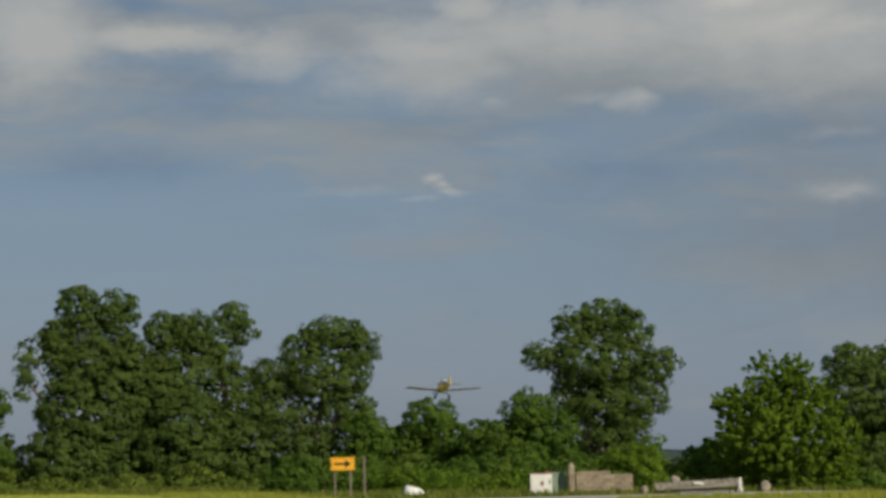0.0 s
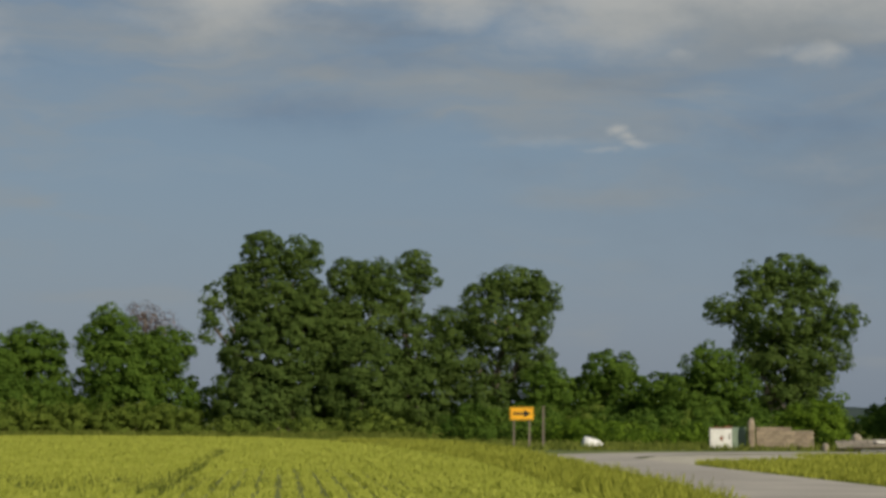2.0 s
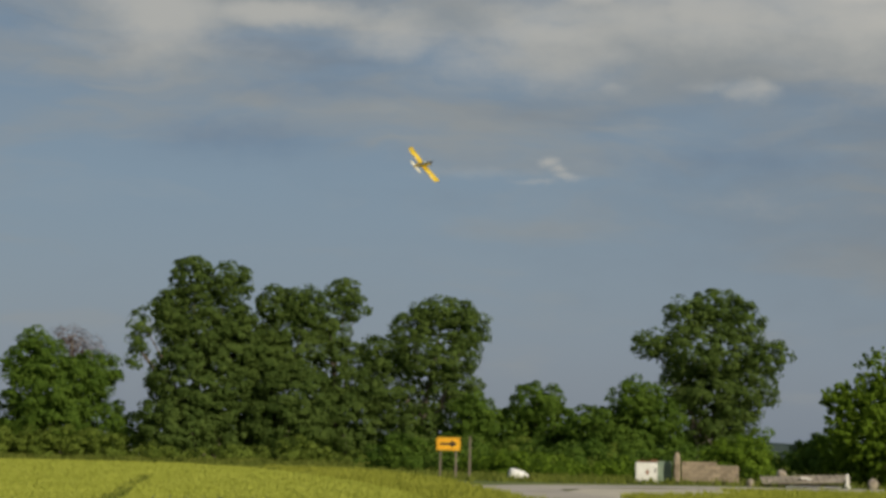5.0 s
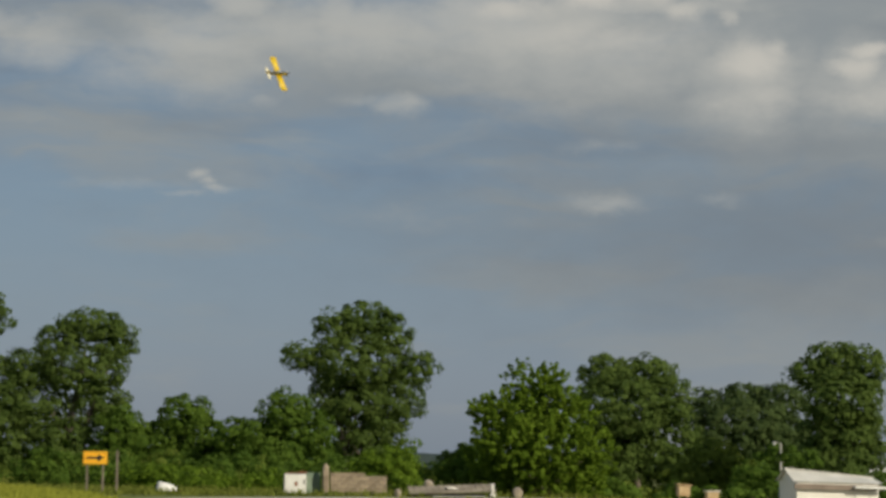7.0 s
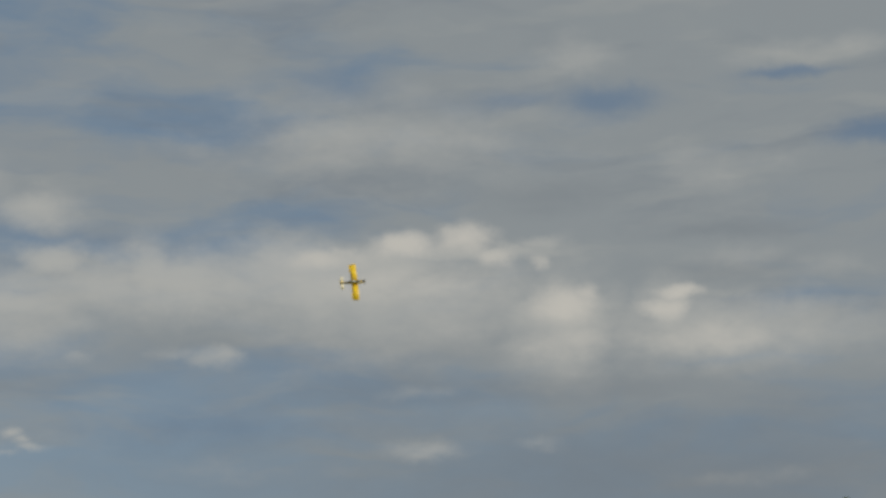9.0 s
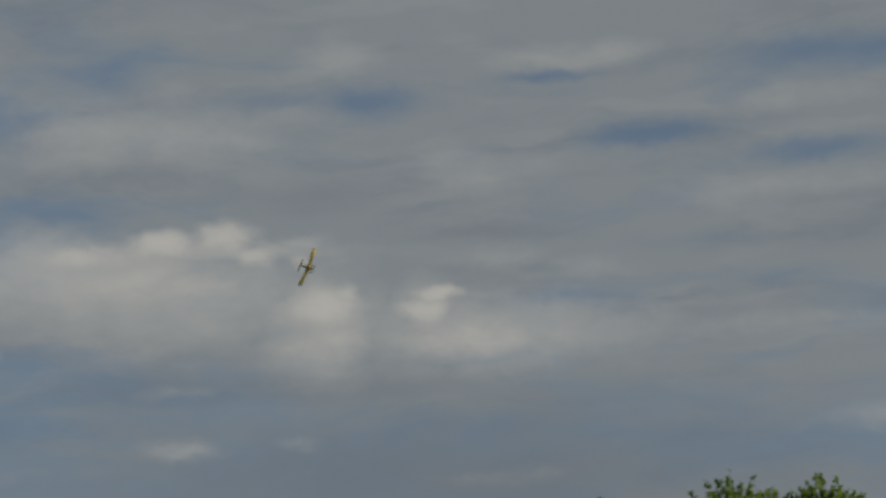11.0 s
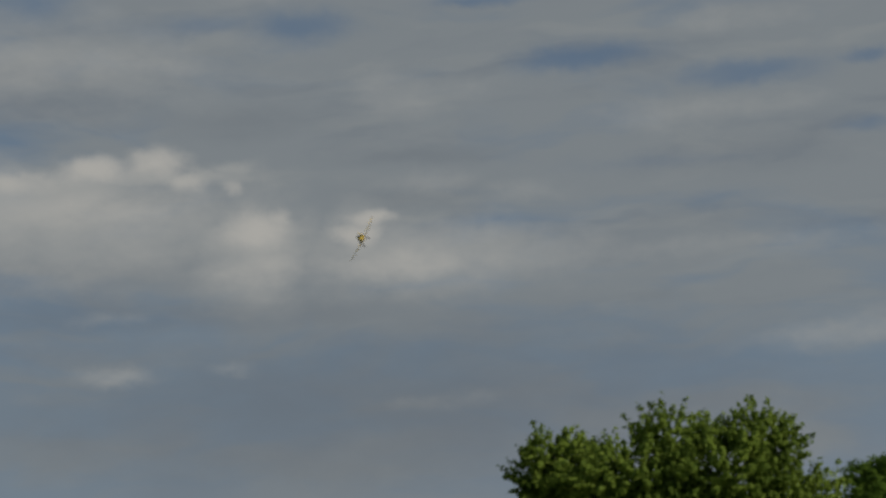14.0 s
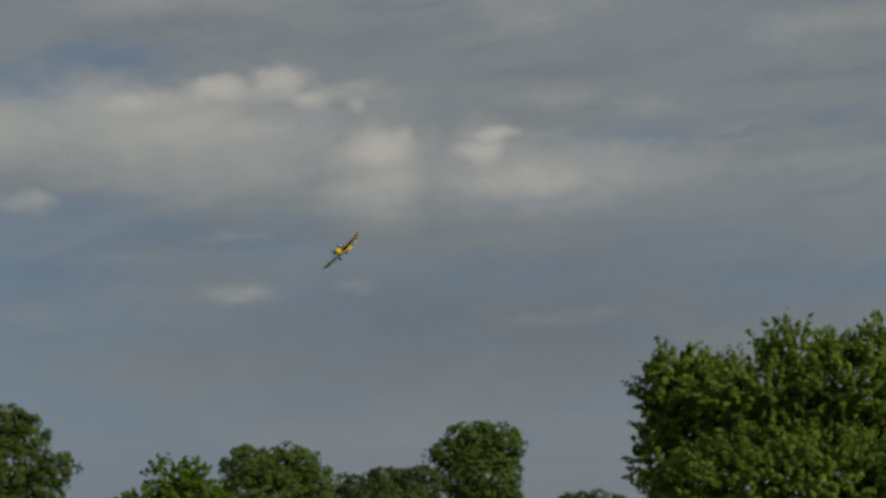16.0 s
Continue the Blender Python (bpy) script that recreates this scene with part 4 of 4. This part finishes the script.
def build_ruin():
    """A fallen roof slab on stubs, with scraps round it."""
    slab = varied("weathered_board", [(0.22, 0.185, 0.14), (0.38, 0.33, 0.26)], 1.2, 8, 0.9, bump=0.5)
    dark = varied("dark_wood", [(0.025, 0.022, 0.02), (0.06, 0.05, 0.045)], 2, 9, 0.95)
    white = varied("white_scrap", [(0.60, 0.58, 0.54), (0.78, 0.77, 0.73)], 2, 9, 0.6)
    top = empty("fallen_roof", pose(20.2, 110.2, 0.0, 0, 0, -6), "fallen tan board roof resting on low dark stubs", "fallen roof")
    for k in range(14):
        x = -2.1 + k * 0.31
        bm = box(x, x + 0.295, -0.5, 1.6, 0.0, 0.05, bevel=0.01)
        bmesh.ops.transform(bm, matrix=Matrix.Translation((0, 0, 0.22 + 0.012 * k)) @ Matrix.Rotation(radians(9), 4, "X"), verts=bm.verts)
        part("plank", bm, slab, top)
    # near-black stubs and beam below the planks
    for x in (-1.9, -0.6, 0.8, 2.0):
        part("stub", box(x - 0.12, x + 0.12, -0.2, 0.1, -0.1, 0.22, bevel=0.02), dark, top)
    part("sill_beam", box(-2.1, 2.2, -0.42, -0.3, 0.06, 0.17, bevel=0.02), dark, top)
    post = empty("white_post", pose(22.2, 109.5, 0), "short leaning white post at the end of the fallen roof", "post")
    part("shaft", box(-0.07, 0.07, -0.07, 0.07, -0.1, 0.72, bevel=0.015), white, post)
    part("foot", box(-0.14, 0.14, -0.12, 0.12, -0.05, 0.2, bevel=0.03), white, post)
    sheet = empty("metal_sheet", pose(20.3, 108.3, 0.0, 0, 0, -5), "pale flat sheet of roofing metal on the ground", "sheet")
    bm = corrugated(-1.3, 1.34, -0.4, 0.5, 14, 0.04, 0.01)
    bmesh.ops.translate(bm, vec=(0, 0, 0.05), verts=bm.verts)
    part("ribs", bm, white, sheet)
    for (x, y, s) in ((19.4, 112.2, 0.27), (17.6, 110.6, 0.2), (23.4, 109.2, 0.25)):
        st = empty("boulder", pose(x, y, ground_z(x, y)), "tan rounded boulder among the rubble", "boulder", "boulders in the rubble")
        bm = bmesh.new()
        bmesh.ops.create_icosphere(bm, subdivisions=3, radius=s)
        for v in bm.verts:
            v.co *= 1 + 0.25 * noise.noise(v.co * 4 + Vector((x, 0, 0)))
            v.co.z = v.co.z * 1.3 + s * (1.9 if s > 0.26 else 0.8)
            if s > 0.26 and v.co.z < s * 1.4:
                v.co.z = (v.co.z - s * 1.4) * 2.4 + s * 1.4
        part("stone", bm, slab, st, "", True)
    scrap = empty("white_board", pose(20.3, 110.6, 0.36, 0, 4, 10), "small white board lying on the fallen roof", "board")
    part("board", box(-0.3, 0.3, -0.2, 0.2, 0.06, 0.11, bevel=0.01), white, scrap)
    part("cleat", box(-0.2, 0.2, -0.03, 0.03, 0.112, 0.15, bevel=0.008), white, scrap)


def build_shed():
    wall = varied("cream_siding", [(0.76, 0.74, 0.67), (0.86, 0.84, 0.78)], 0.9, 7, 0.6)
    roofm = varied("galvanised_roof", [(0.60, 0.585, 0.54), (0.78, 0.76, 0.71)], 0.8, 6, 0.5)
    brown = varied("brown_fascia", [(0.16, 0.125, 0.10), (0.28, 0.23, 0.19)], 1.5, 8, 0.8)
    white = varied("white_awning", [(0.72, 0.72, 0.70), (0.84, 0.84, 0.82)], 1.5, 8, 0.5)
    gz = ground_z(38, 104)
    top = empty("shed", pose(35.78, 102.9, gz, 0, 1.2, 0), "small cream-sided shed with a pale metal gable roof", "shed")
    w, d, h, r, sag = 4.15, 2.6, 2.22, 2.78, 0.075
    verts = [(0, 0, -0.2), (w, 0, -0.2), (w, d, -0.2), (0, d, -0.2), (0, 0, h), (w, 0, h), (w, d, h), (0, d, h), (0, d / 2, r), (w, d / 2, r - sag * w)]
    mesh_of("wall", verts, [(0, 1, 5, 4), (1, 2, 6, 9, 5), (2, 3, 7, 6), (3, 0, 4, 8, 7), (3, 2, 1, 0)], wall, top)
    for k in range(11):
        part("siding_board", box(0.002, w - 0.002, -0.022, -0.003, 0.02 + k * 0.17, 0.175 + k * 0.17, bevel=0.004), wall, top)
    lean = math.degrees(math.atan2(r - h, d / 2))
    for s in (-1, 1):
        bm = corrugated(-0.2, w + 0.2, 0, 1.52, 26, 0.025, 0.01)
        m = Matrix.Translation((0, d / 2, r + 0.03)) @ Matrix.Diagonal((1, s, 1, 1)) @ Matrix.Rotation(radians(-lean), 4, "X")
        bmesh.ops.transform(bm, matrix=m, verts=bm.verts)
        for v in bm.verts:                     # the ridge has sunk towards one end
            v.co.z -= sag * v.co.x * (1 - abs(v.co.y - d / 2) / 1.4)
        bmesh.ops.recalc_face_normals(bm, faces=bm.faces)
        part("roof_sheet", bm, roofm, top)
    bm = box(-0.22, w + 0.22, d / 2 - 0.14, d / 2 + 0.14, r + 0.04, r + 0.09, bevel=0.02)
    for v in bm.verts:
        v.co.z -= sag * v.co.x
    part("ridge_cap", bm, roofm, top)
    part("fascia", box(-0.18, w + 0.1, -0.25, -0.19, h - 0.36, h - 0.10, bevel=0.01), brown, top, "brown weathered fascia board")
    aw = part("awning", box(2.75, w + 0.22, -0.62, -0.26, h - 0.26, h - 0.14, bevel=0.03), white, top, "white awning over the door")
    part("door", box(2.95, 3.75, -0.06, -0.024, 0.05, 1.8, bevel=0.01), wall, top, "pale plank door")
    part("bracket", box(3.9, 3.96, -0.5, -0.08, h - 0.44, h - 0.265, bevel=0.01), white, aw)


def build_far_house():
    pale = varied("pale_cladding", [(0.50, 0.51, 0.53), (0.66, 0.67, 0.68)], 0.6, 4, 0.7)
    grey = varied("slate_roof", [(0.34, 0.36, 0.40), (0.46, 0.48, 0.52)], 0.7, 5, 0.7)
    x, y = 92.0, 238.0
    top = empty("house", pose(x, y, ground_z(x, y), 0, 0, -20), "distant pale house glimpsed between the trees", "house")
    verts = [(-3, 0, -0.3), (3, 0, -0.3), (3, 6, -0.3), (-3, 6, -0.3), (-3, 0, 2.6), (3, 0, 2.6), (3, 6, 2.6), (-3, 6, 2.6), (0, 0, 4.0), (0, 6, 4.0)]
    mesh_of("wall", verts, [(0, 1, 5, 8, 4), (1, 2, 6, 5), (2, 3, 7, 9, 6), (3, 0, 4, 7), (3, 2, 1, 0)], pale, top)
    for s in (-1, 1):
        verts = [(s * a, yy, zz + e) for e in (0.02, 0.14) for a, zz in ((0, 4.0), (3.3, 2.46)) for yy in (-0.3, 6.3)]
        faces = [(0, 1, 3, 2), (4, 6, 7, 5), (0, 2, 6, 4), (1, 5, 7, 3), (2, 3, 7, 6), (0, 4, 5, 1)]
        mesh_of("roof", verts, faces, grey, top)


def build_lamp():
    metal = varied("pole_metal", [(0.30, 0.29, 0.27), (0.45, 0.44, 0.42)], 2, 8, 0.6, metal=0.4)
    white = varied("lamp_white", [(0.40, 0.40, 0.38), (0.55, 0.55, 0.53)], 3, 9, 0.5)
    gz = ground_z(41.9, 123)
    top = empty("yard_lamp", pose(41.9, 123.1, gz), "grey yard lamp on a slim pole with a short arm", "lamp")
    mesh_of("pole", *tube([(0, 0, -0.2, 0.08), (0, 0, 2.2, 0.065), (0, 0, 4.3, 0.05)], 10), metal, top, "", True)
    mesh_of("arm", *tube([(0, 0, 4.2, 0.03), (-0.15, 0, 4.32, 0.03), (-0.32, 0, 4.33, 0.03)], 8), metal, top, "", True)
    mesh_of("lamp_head", *tube([(-0.40, 0, 4.18, 0.11), (-0.40, 0, 4.25, 0.10), (-0.40, 0, 4.33, 0.06), (-0.40, 0, 4.37, 0.02)], 12), white, top, "pale lamp head", True)


def build_hives():
    tan = varied("hive_wood", [(0.38, 0.26, 0.13), (0.55, 0.42, 0.25)], 2, 8, 0.8)
    pale = varied("hive_roof", [(0.50, 0.46, 0.38), (0.66, 0.62, 0.53)], 2, 8, 0.7)
    for x, y, z, body, roof, label in ((30.35, 103.6, 0.72, tan, tan, "tan wooden hive box with a sloping lid"), (31.65, 103.2, 0.42, tan, pale, "wooden hive box with a pale flat lid")):
        gz = ground_z(x, y)
        top = empty("hive_box", pose(x, y, gz), label, "hive box", "hive boxes by the shed")
        h = z - gz
        for s in (-1, 1):
            part("leg", box(s * 0.22 - 0.03, s * 0.22 + 0.03, -0.03, 0.03, -0.1, h - 0.5), body, top)
        part("body", box(-0.28, 0.28, -0.25, 0.25, h - 0.5, h, bevel=0.015), body, top)
        bm = box(-0.36, 0.36, -0.32, 0.32, 0, 0.07, bevel=0.02)
        bmesh.ops.transform(bm, matrix=Matrix.Translation((0, 0, h + 0.01)) @ Matrix.Rotation(radians(6 if roof is tan else 0), 4, "Y"), verts=bm.verts)
        part("lid", bm, roof, top)


build_sign()
build_tub()
build_cabinet()
build_wall()
build_ruin()
build_shed()
build_far_house()
build_lamp()
build_hives()


# ---- aeroplane ----
def build_plane():
    yellow = varied("yellow_paint", [(0.62, 0.42, 0.018), (0.76, 0.54, 0.03)], 0.6, 5, 0.4, spec=0.5)
    white = varied("cream_paint", [(0.60, 0.56, 0.42), (0.76, 0.72, 0.58)], 0.8, 6, 0.4, spec=0.5)
    dark = varied("dark_panel", [(0.05, 0.045, 0.03), (0.11, 0.10, 0.06)], 1.0, 7, 0.5)
    shade_grime = varied("shaded_grimy_underside", [(0.10, 0.085, 0.04), (0.22, 0.17, 0.06)], 0.8, 5, 0.6)
    rubber = varied("tyre_rubber", [(0.02, 0.02, 0.02), (0.04, 0.04, 0.04)], 2, 9, 0.9)
    glass, _, b = shader("canopy_glass", 0.08, 0, 0.5)
    b.inputs["Base Color"].default_value = (0.55, 0.60, 0.62, 1)
    b.inputs["Transmission Weight"].default_value = 0.5
    top = empty("aeroplane", pose(0, 0, 0), "yellow low-wing crop-spraying aeroplane with a cream tailplane, in flight", "aeroplane")

    def loft(sections, sides=14):
        """sections along y: (y, half width, half height, z)."""
        verts, faces = [], []
        for y, w, h, z in sections:
            for k in range(sides):
                a = 2 * math.pi * k / sides
                c, s = math.cos(a), math.sin(a)
                verts.append((w * math.copysign(abs(c) ** 0.75, c), y, z + h * math.copysign(abs(s) ** 0.75, s)))
        n = len(sections)
        for i in range(n - 1):
            for k in range(sides):
                q = (k + 1) % sides
                faces.append((i * sides + k, (i + 1) * sides + k, (i + 1) * sides + q, i * sides + q))
        faces.append(tuple(range(sides)))
        faces.append(tuple((n - 1) * sides + k for k in range(sides))[::-1])
        return verts, faces

    def foil(x0, x1, chord0, chord1, lead0, lead1, z0, z1, thick):
        """A wing panel from x0 to x1 with a rounded nose and a sharp trailing edge."""
        prof = [(0, 0), (0.03, 0.35), (0.12, 0.75), (0.3, 1.0), (0.6, 0.7), (1, 0.04), (1, -0.04), (0.6, -0.35), (0.3, -0.5), (0.1, -0.4), (0.03, -0.25)]
        verts = []
        for x, ch, le, z in ((x0, chord0, lead0, z0), (x1, chord1, lead1, z1)):
            verts += [(x, le - ch * p, z + q * thick * ch * 0.5) for p, q in prof]
        n = len(prof)
        s = 1 if x1 > x0 else -1
        faces = [tuple((i, i + n, (i + 1) % n + n, (i + 1) % n))[::-s] for i in range(n)]
        faces += [tuple(range(n))[::-s], tuple(range(n, 2 * n))[::s]]
        return verts, faces

    mesh_of("fuselage", *loft([(3.0, 0.42, 0.45, 0.05), (2.6, 0.55, 0.6, 0.05), (1.6, 0.62, 0.74, 0.1), (0.5, 0.60, 0.85, 0.2), (-0.6, 0.55, 0.80, 0.18), (-2.2, 0.36, 0.5, 0.12), (-4.0, 0.2, 0.3, 0.15), (-4.9, 0.08, 0.2, 0.2)]), yellow, top, "yellow fuselage", True)
    mesh_of("engine_cowl", *loft([(3.9, 0.18, 0.18, 0.02), (3.7, 0.42, 0.42, 0.03), (2.98, 0.5, 0.5, 0.05)]), dark, top, "dark engine cowling", True)
    mesh_of("top_deck", *loft([(2.9, 0.36, 0.2, 0.34), (1.4, 0.56, 0.3, 0.70), (0.6, 0.56, 0.3, 0.88), (-1.2, 0.5, 0.3, 0.78), (-3.2, 0.28, 0.2, 0.38), (-4.6, 0.12, 0.12, 0.34)]), dark, top, "dark hopper deck and turtle deck", True)
    canopy = mesh_of("canopy", *loft([(0.75, 0.3, 0.08, 1.0), (0.35, 0.42, 0.36, 1.2), (-0.6, 0.42, 0.42, 1.25), (-1.3, 0.28, 0.2, 1.05)]), glass, top, "glazed cockpit canopy", True)
    for y in (0.35, -0.6):
        part("canopy_bow", box(-0.44, 0.44, y - 0.03, y + 0.03, 1.58, 1.66, bevel=0.01), dark, canopy)
    for s in (-1, 1):
        wing = mesh_of("wing", *foil(0.45 * s, 6.75 * s, 2.3, 2.05, 1.4, 1.3, -0.35, 0.12, 0.12), yellow, top, "yellow wing with a grimy dark underside", True)
        wing.data.materials.append(shade_grime)
        # lower faces: the wing's own shade, with some oily grime, painted as dark colour
        for f in wing.data.polygons:
            f.material_index = 1 if 6 <= f.index <= 9 else 0
        mesh_of("aileron", *foil(3.9 * s, 6.6 * s, 0.42, 0.38, -0.72, -0.78, -0.09, 0.11, 0.14), yellow, wing, "", True)
        part("wing_tip", box(*sorted((6.75 * s, 6.85 * s)), -0.5, 1.15, 0.08, 0.18, bevel=0.03), dark, wing, "dark wing tip")
        boom = tube([(0.8 * s, -0.95, -0.62, 0.03), (5.4 * s, -0.95, -0.30, 0.03)], 6)
        mesh_of("spray_boom", *boom, dark, wing, "thin spray boom behind the wing", True)
        mesh_of("tailplane", *foil(0.1 * s, 2.35 * s, 1.35, 1.0, -3.55, -3.75, 0.3, 0.3, 0.1), white, top, "cream tailplane", True)
        leg = mesh_of("gear_leg", *tube([(0.5 * s, 1.15, -0.45, 0.09), (1.25 * s, 1.2, -1.35, 0.06)], 8), dark, top, "dark undercarriage leg", True)
        mesh_of("wheel", *tube([(1.16 * s, 1.2, -1.42, 0.38), (1.2 * s, 1.2, -1.42, 0.42), (1.38 * s, 1.2, -1.42, 0.42), (1.42 * s, 1.2, -1.42, 0.38)], 16), rubber, leg, "black tyre", True)
    fin = [(0.06, -3.4, 0.35), (0.06, -4.3, 1.75), (0.06, -5.05, 1.75), (0.06, -5.1, 0.2)]
    verts = [(s * x, y, z) for s in (-1, 1) for x, y, z in fin]
    mesh_of("fin", verts, [(0, 1, 2, 3), (7, 6, 5, 4), (0, 4, 5, 1), (1, 5, 6, 2), (2, 6, 7, 3), (3, 7, 4, 0)], yellow, top, "yellow fin and rudder")
    prop = new("propeller", bpy.data.meshes.new("propeller"))
    bm = bmesh.new()
    for k in range(3):
        v = bmesh.ops.create_cube(bm, size=1.0)["verts"]
        for q in v:
            q.co = Matrix.Rotation(radians(120 * k), 3, "Y") @ (Matrix.Rotation(radians(25), 3, "Z") @ Vector((q.co.x * (0.2 - 0.06 * q.co.z), q.co.y * 0.04, q.co.z * 1.25)) + Vector((0, 0, 0.66)))
    bmesh.ops.create_cone(bm, cap_ends=True, segments=12, radius1=0.2, radius2=0.03, depth=0.4, matrix=Matrix.Rotation(radians(-90), 4, "X"))
    bm.to_mesh(prop.data)
    bm.free()
    prop.data.materials.append(dark)
    prop.parent = top
    prop.location = (0, 3.95, 0.02)
    tagged(prop, "dark three-bladed propeller")
    return top, prop


aeroplane, propeller = build_plane()


# ---- bird ----
def build_bird():
    black = varied("black_feathers", [(0.012, 0.012, 0.014), (0.03, 0.03, 0.035)], 9, 40, 0.55)
    top = empty("bird", pose(0, 0, 0), "black songbird flying past with beating wings", "bird")
    rings = [(0.16, 0.004, 0), (0.13, 0.012, 0.004), (0.11, 0.024, 0.006), (0.07, 0.026, 0.004), (0.0, 0.036, 0), (-0.07, 0.026, -0.002), (-0.10, 0.014, 0), (-0.19, 0.022, 0.002)]
    pts = [(x * 1.0, 0, z, r) for x, r, z in rings]
    mesh_of("body", *tube(pts, 10), black, top, "", True)
    wings = []
    for s in (-1, 1):
        outline = [(0.055, 0.0), (0.07, 0.08), (0.045, 0.17), (-0.03, 0.215), (-0.045, 0.16), (-0.06, 0.08), (-0.06, 0.0)]
        n = len(outline)
        verts = [(x, s * y, z + 0.02 * math.sin(y * 12)) for z in (0.0, 0.008) for x, y in outline]
        faces = [tuple(range(n)), tuple(range(n, 2 * n))[::-1]] + [(i, (i + 1) % n, (i + 1) % n + n, i + n) for i in range(n)]
        w = mesh_of("wing", verts, faces, black, top)
        w.location = (0.03, s * 0.02, 0.018)
        wings.append((w, s))
    return top, wings


bird, bird_wings = build_bird()


def motions():
    walk(aeroplane, [
        (0, pose(27.5, 398.8, 15.6, -3.7, 1.0, 9.6)),
        (0.3, pose(25.5, 415.0, 14.0, -4.8, 0.7, 12.4)),
        (0.6, pose(19.3, 433.4, 13.4, -3.7, -4.3, 12.5)),
        (0.9, pose(16.5, 451.6, 10.4, 0.1, -5.3, 11.1)),
        (2.4, pose(4.0, 544.2, 29.9, 14.0, 23.4, 17.9)),
        (2.7, pose(-3.5, 565.0, 35.2, 15.4, 28.4, 20.3)),
        (3, pose(-7.6, 586.7, 39.9, 17.7, 31.8, 18.8)),
        (3.2, pose(-8.3, 598.4, 43.9, 22.4, 38.7, 20.2)),
        (5.3, pose(13.8, 665.7, 92.2, 21.1, 50.8, -26.8)),
        (5.5, pose(20.2, 675.0, 96.7, 17.5, 51.9, -32.5)),
        (6, pose(35.7, 695.8, 109.4, 7.7, 61.4, -45.4)),
        (6.5, pose(54.3, 716.0, 121.4, 8.7, 62.3, -49.2)),
        (7, pose(74.3, 732.8, 131.8, 11.5, 63.7, -51.7)),
        (7.5, pose(96.4, 748.8, 142.4, 16.2, 65.2, -54.7)),
        (7.8, pose(116.7, 753.7, 139.4, 16.8, 68.3, -61.2)),
        (8, pose(120.2, 756.2, 150.1, 19.3, 71.3, -64.2)),
        (8.2, pose(128.4, 757.6, 151.9, 21.3, 73.0, -66.1)),
        (10.3, pose(214.0, 746.1, 159.1, -69.4, 81.4, 167.1)),
        (10.5, pose(216.5, 741.2, 158.6, -69.6, 77.8, 159.9)),
        (11, pose(229.6, 719.1, 153.5, -51.7, 64.8, 144.7)),
        (11.5, pose(236.1, 695.7, 147.4, -34.4, 61.1, 141.1)),
        (12, pose(239.2, 671.1, 141.3, -27.4, 59.5, 141.1)),
        (12.5, pose(238.7, 644.6, 134.1, -23.0, 57.5, 142.3)),
        (13, pose(234.6, 618.2, 126.8, -25.3, 59.5, 139.4)),
        (13.5, pose(226.3, 592.6, 118.5, -27.6, 58.8, 134.9)),
        (14, pose(217.0, 569.5, 109.7, -36.3, 53.9, 122.3)),
        (14.5, pose(205.5, 550.6, 100.8, -31.7, 44.9, 120.4)),
        (15, pose(190.6, 533.9, 91.8, -28.4, 36.6, 116.4)),
        (15.5, pose(175.1, 521.3, 83.3, -21.8, 33.1, 118.9)),
        (16, pose(155.9, 509.7, 74.4, -15.8, 33.0, 121.3)),
    ])
    spin = []
    for k in range(0, 16 * 15 + 1):
        spin.append((k / 15, pose(0, 3.95, 0.02, 0, (k * 80) % 360, 0)))
    walk(propeller, spin)
    walk(bird, [(0, pose(54.38, 1.69, 5.42, 0, 0, 156.2)), (12.6, pose(20.40, 16.67, 3.76, 0, 0, 156.2)), (13.1, pose(13.60, 19.66, 3.66, 0, 0, 156.2)), (13.2, pose(12.21, 20.54, 3.79, 0, 0, 156.2)), (13.3, pose(10.93, 21.22, 4.08, 0, 0, 156.2)), (13.4, pose(9.60, 21.85, 4.13, 0, 0, 156.2)), (13.5, pose(8.22, 22.40, 4.14, 0, 0, 156.2)), (13.6, pose(6.82, 22.88, 4.05, 0, 0, 156.2)), (13.7, pose(5.45, 23.26, 3.91, 0, 0, 156.2)), (14.2, pose(-1.35, 26.25, 3.82, 0, 0, 156.2)), (16, pose(-25.81, 37.03, 5.86, 0, 0, 156.2))])
    for wing, side in bird_wings:
        beats = [(0.0, 5), (12.9, 10), (13.1, 40), (13.2, -50), (13.3, 3), (13.4, -4), (13.5, -3), (13.6, 55), (13.7, 62), (13.8, -45), (13.9, 50), (14.0, -30), (14.2, 5), (16.0, 5)]
        walk(wing, [(t, pose(0.03, side * 0.02, 0.018, side * a, 0, 0)) for t, a in beats])


motions()
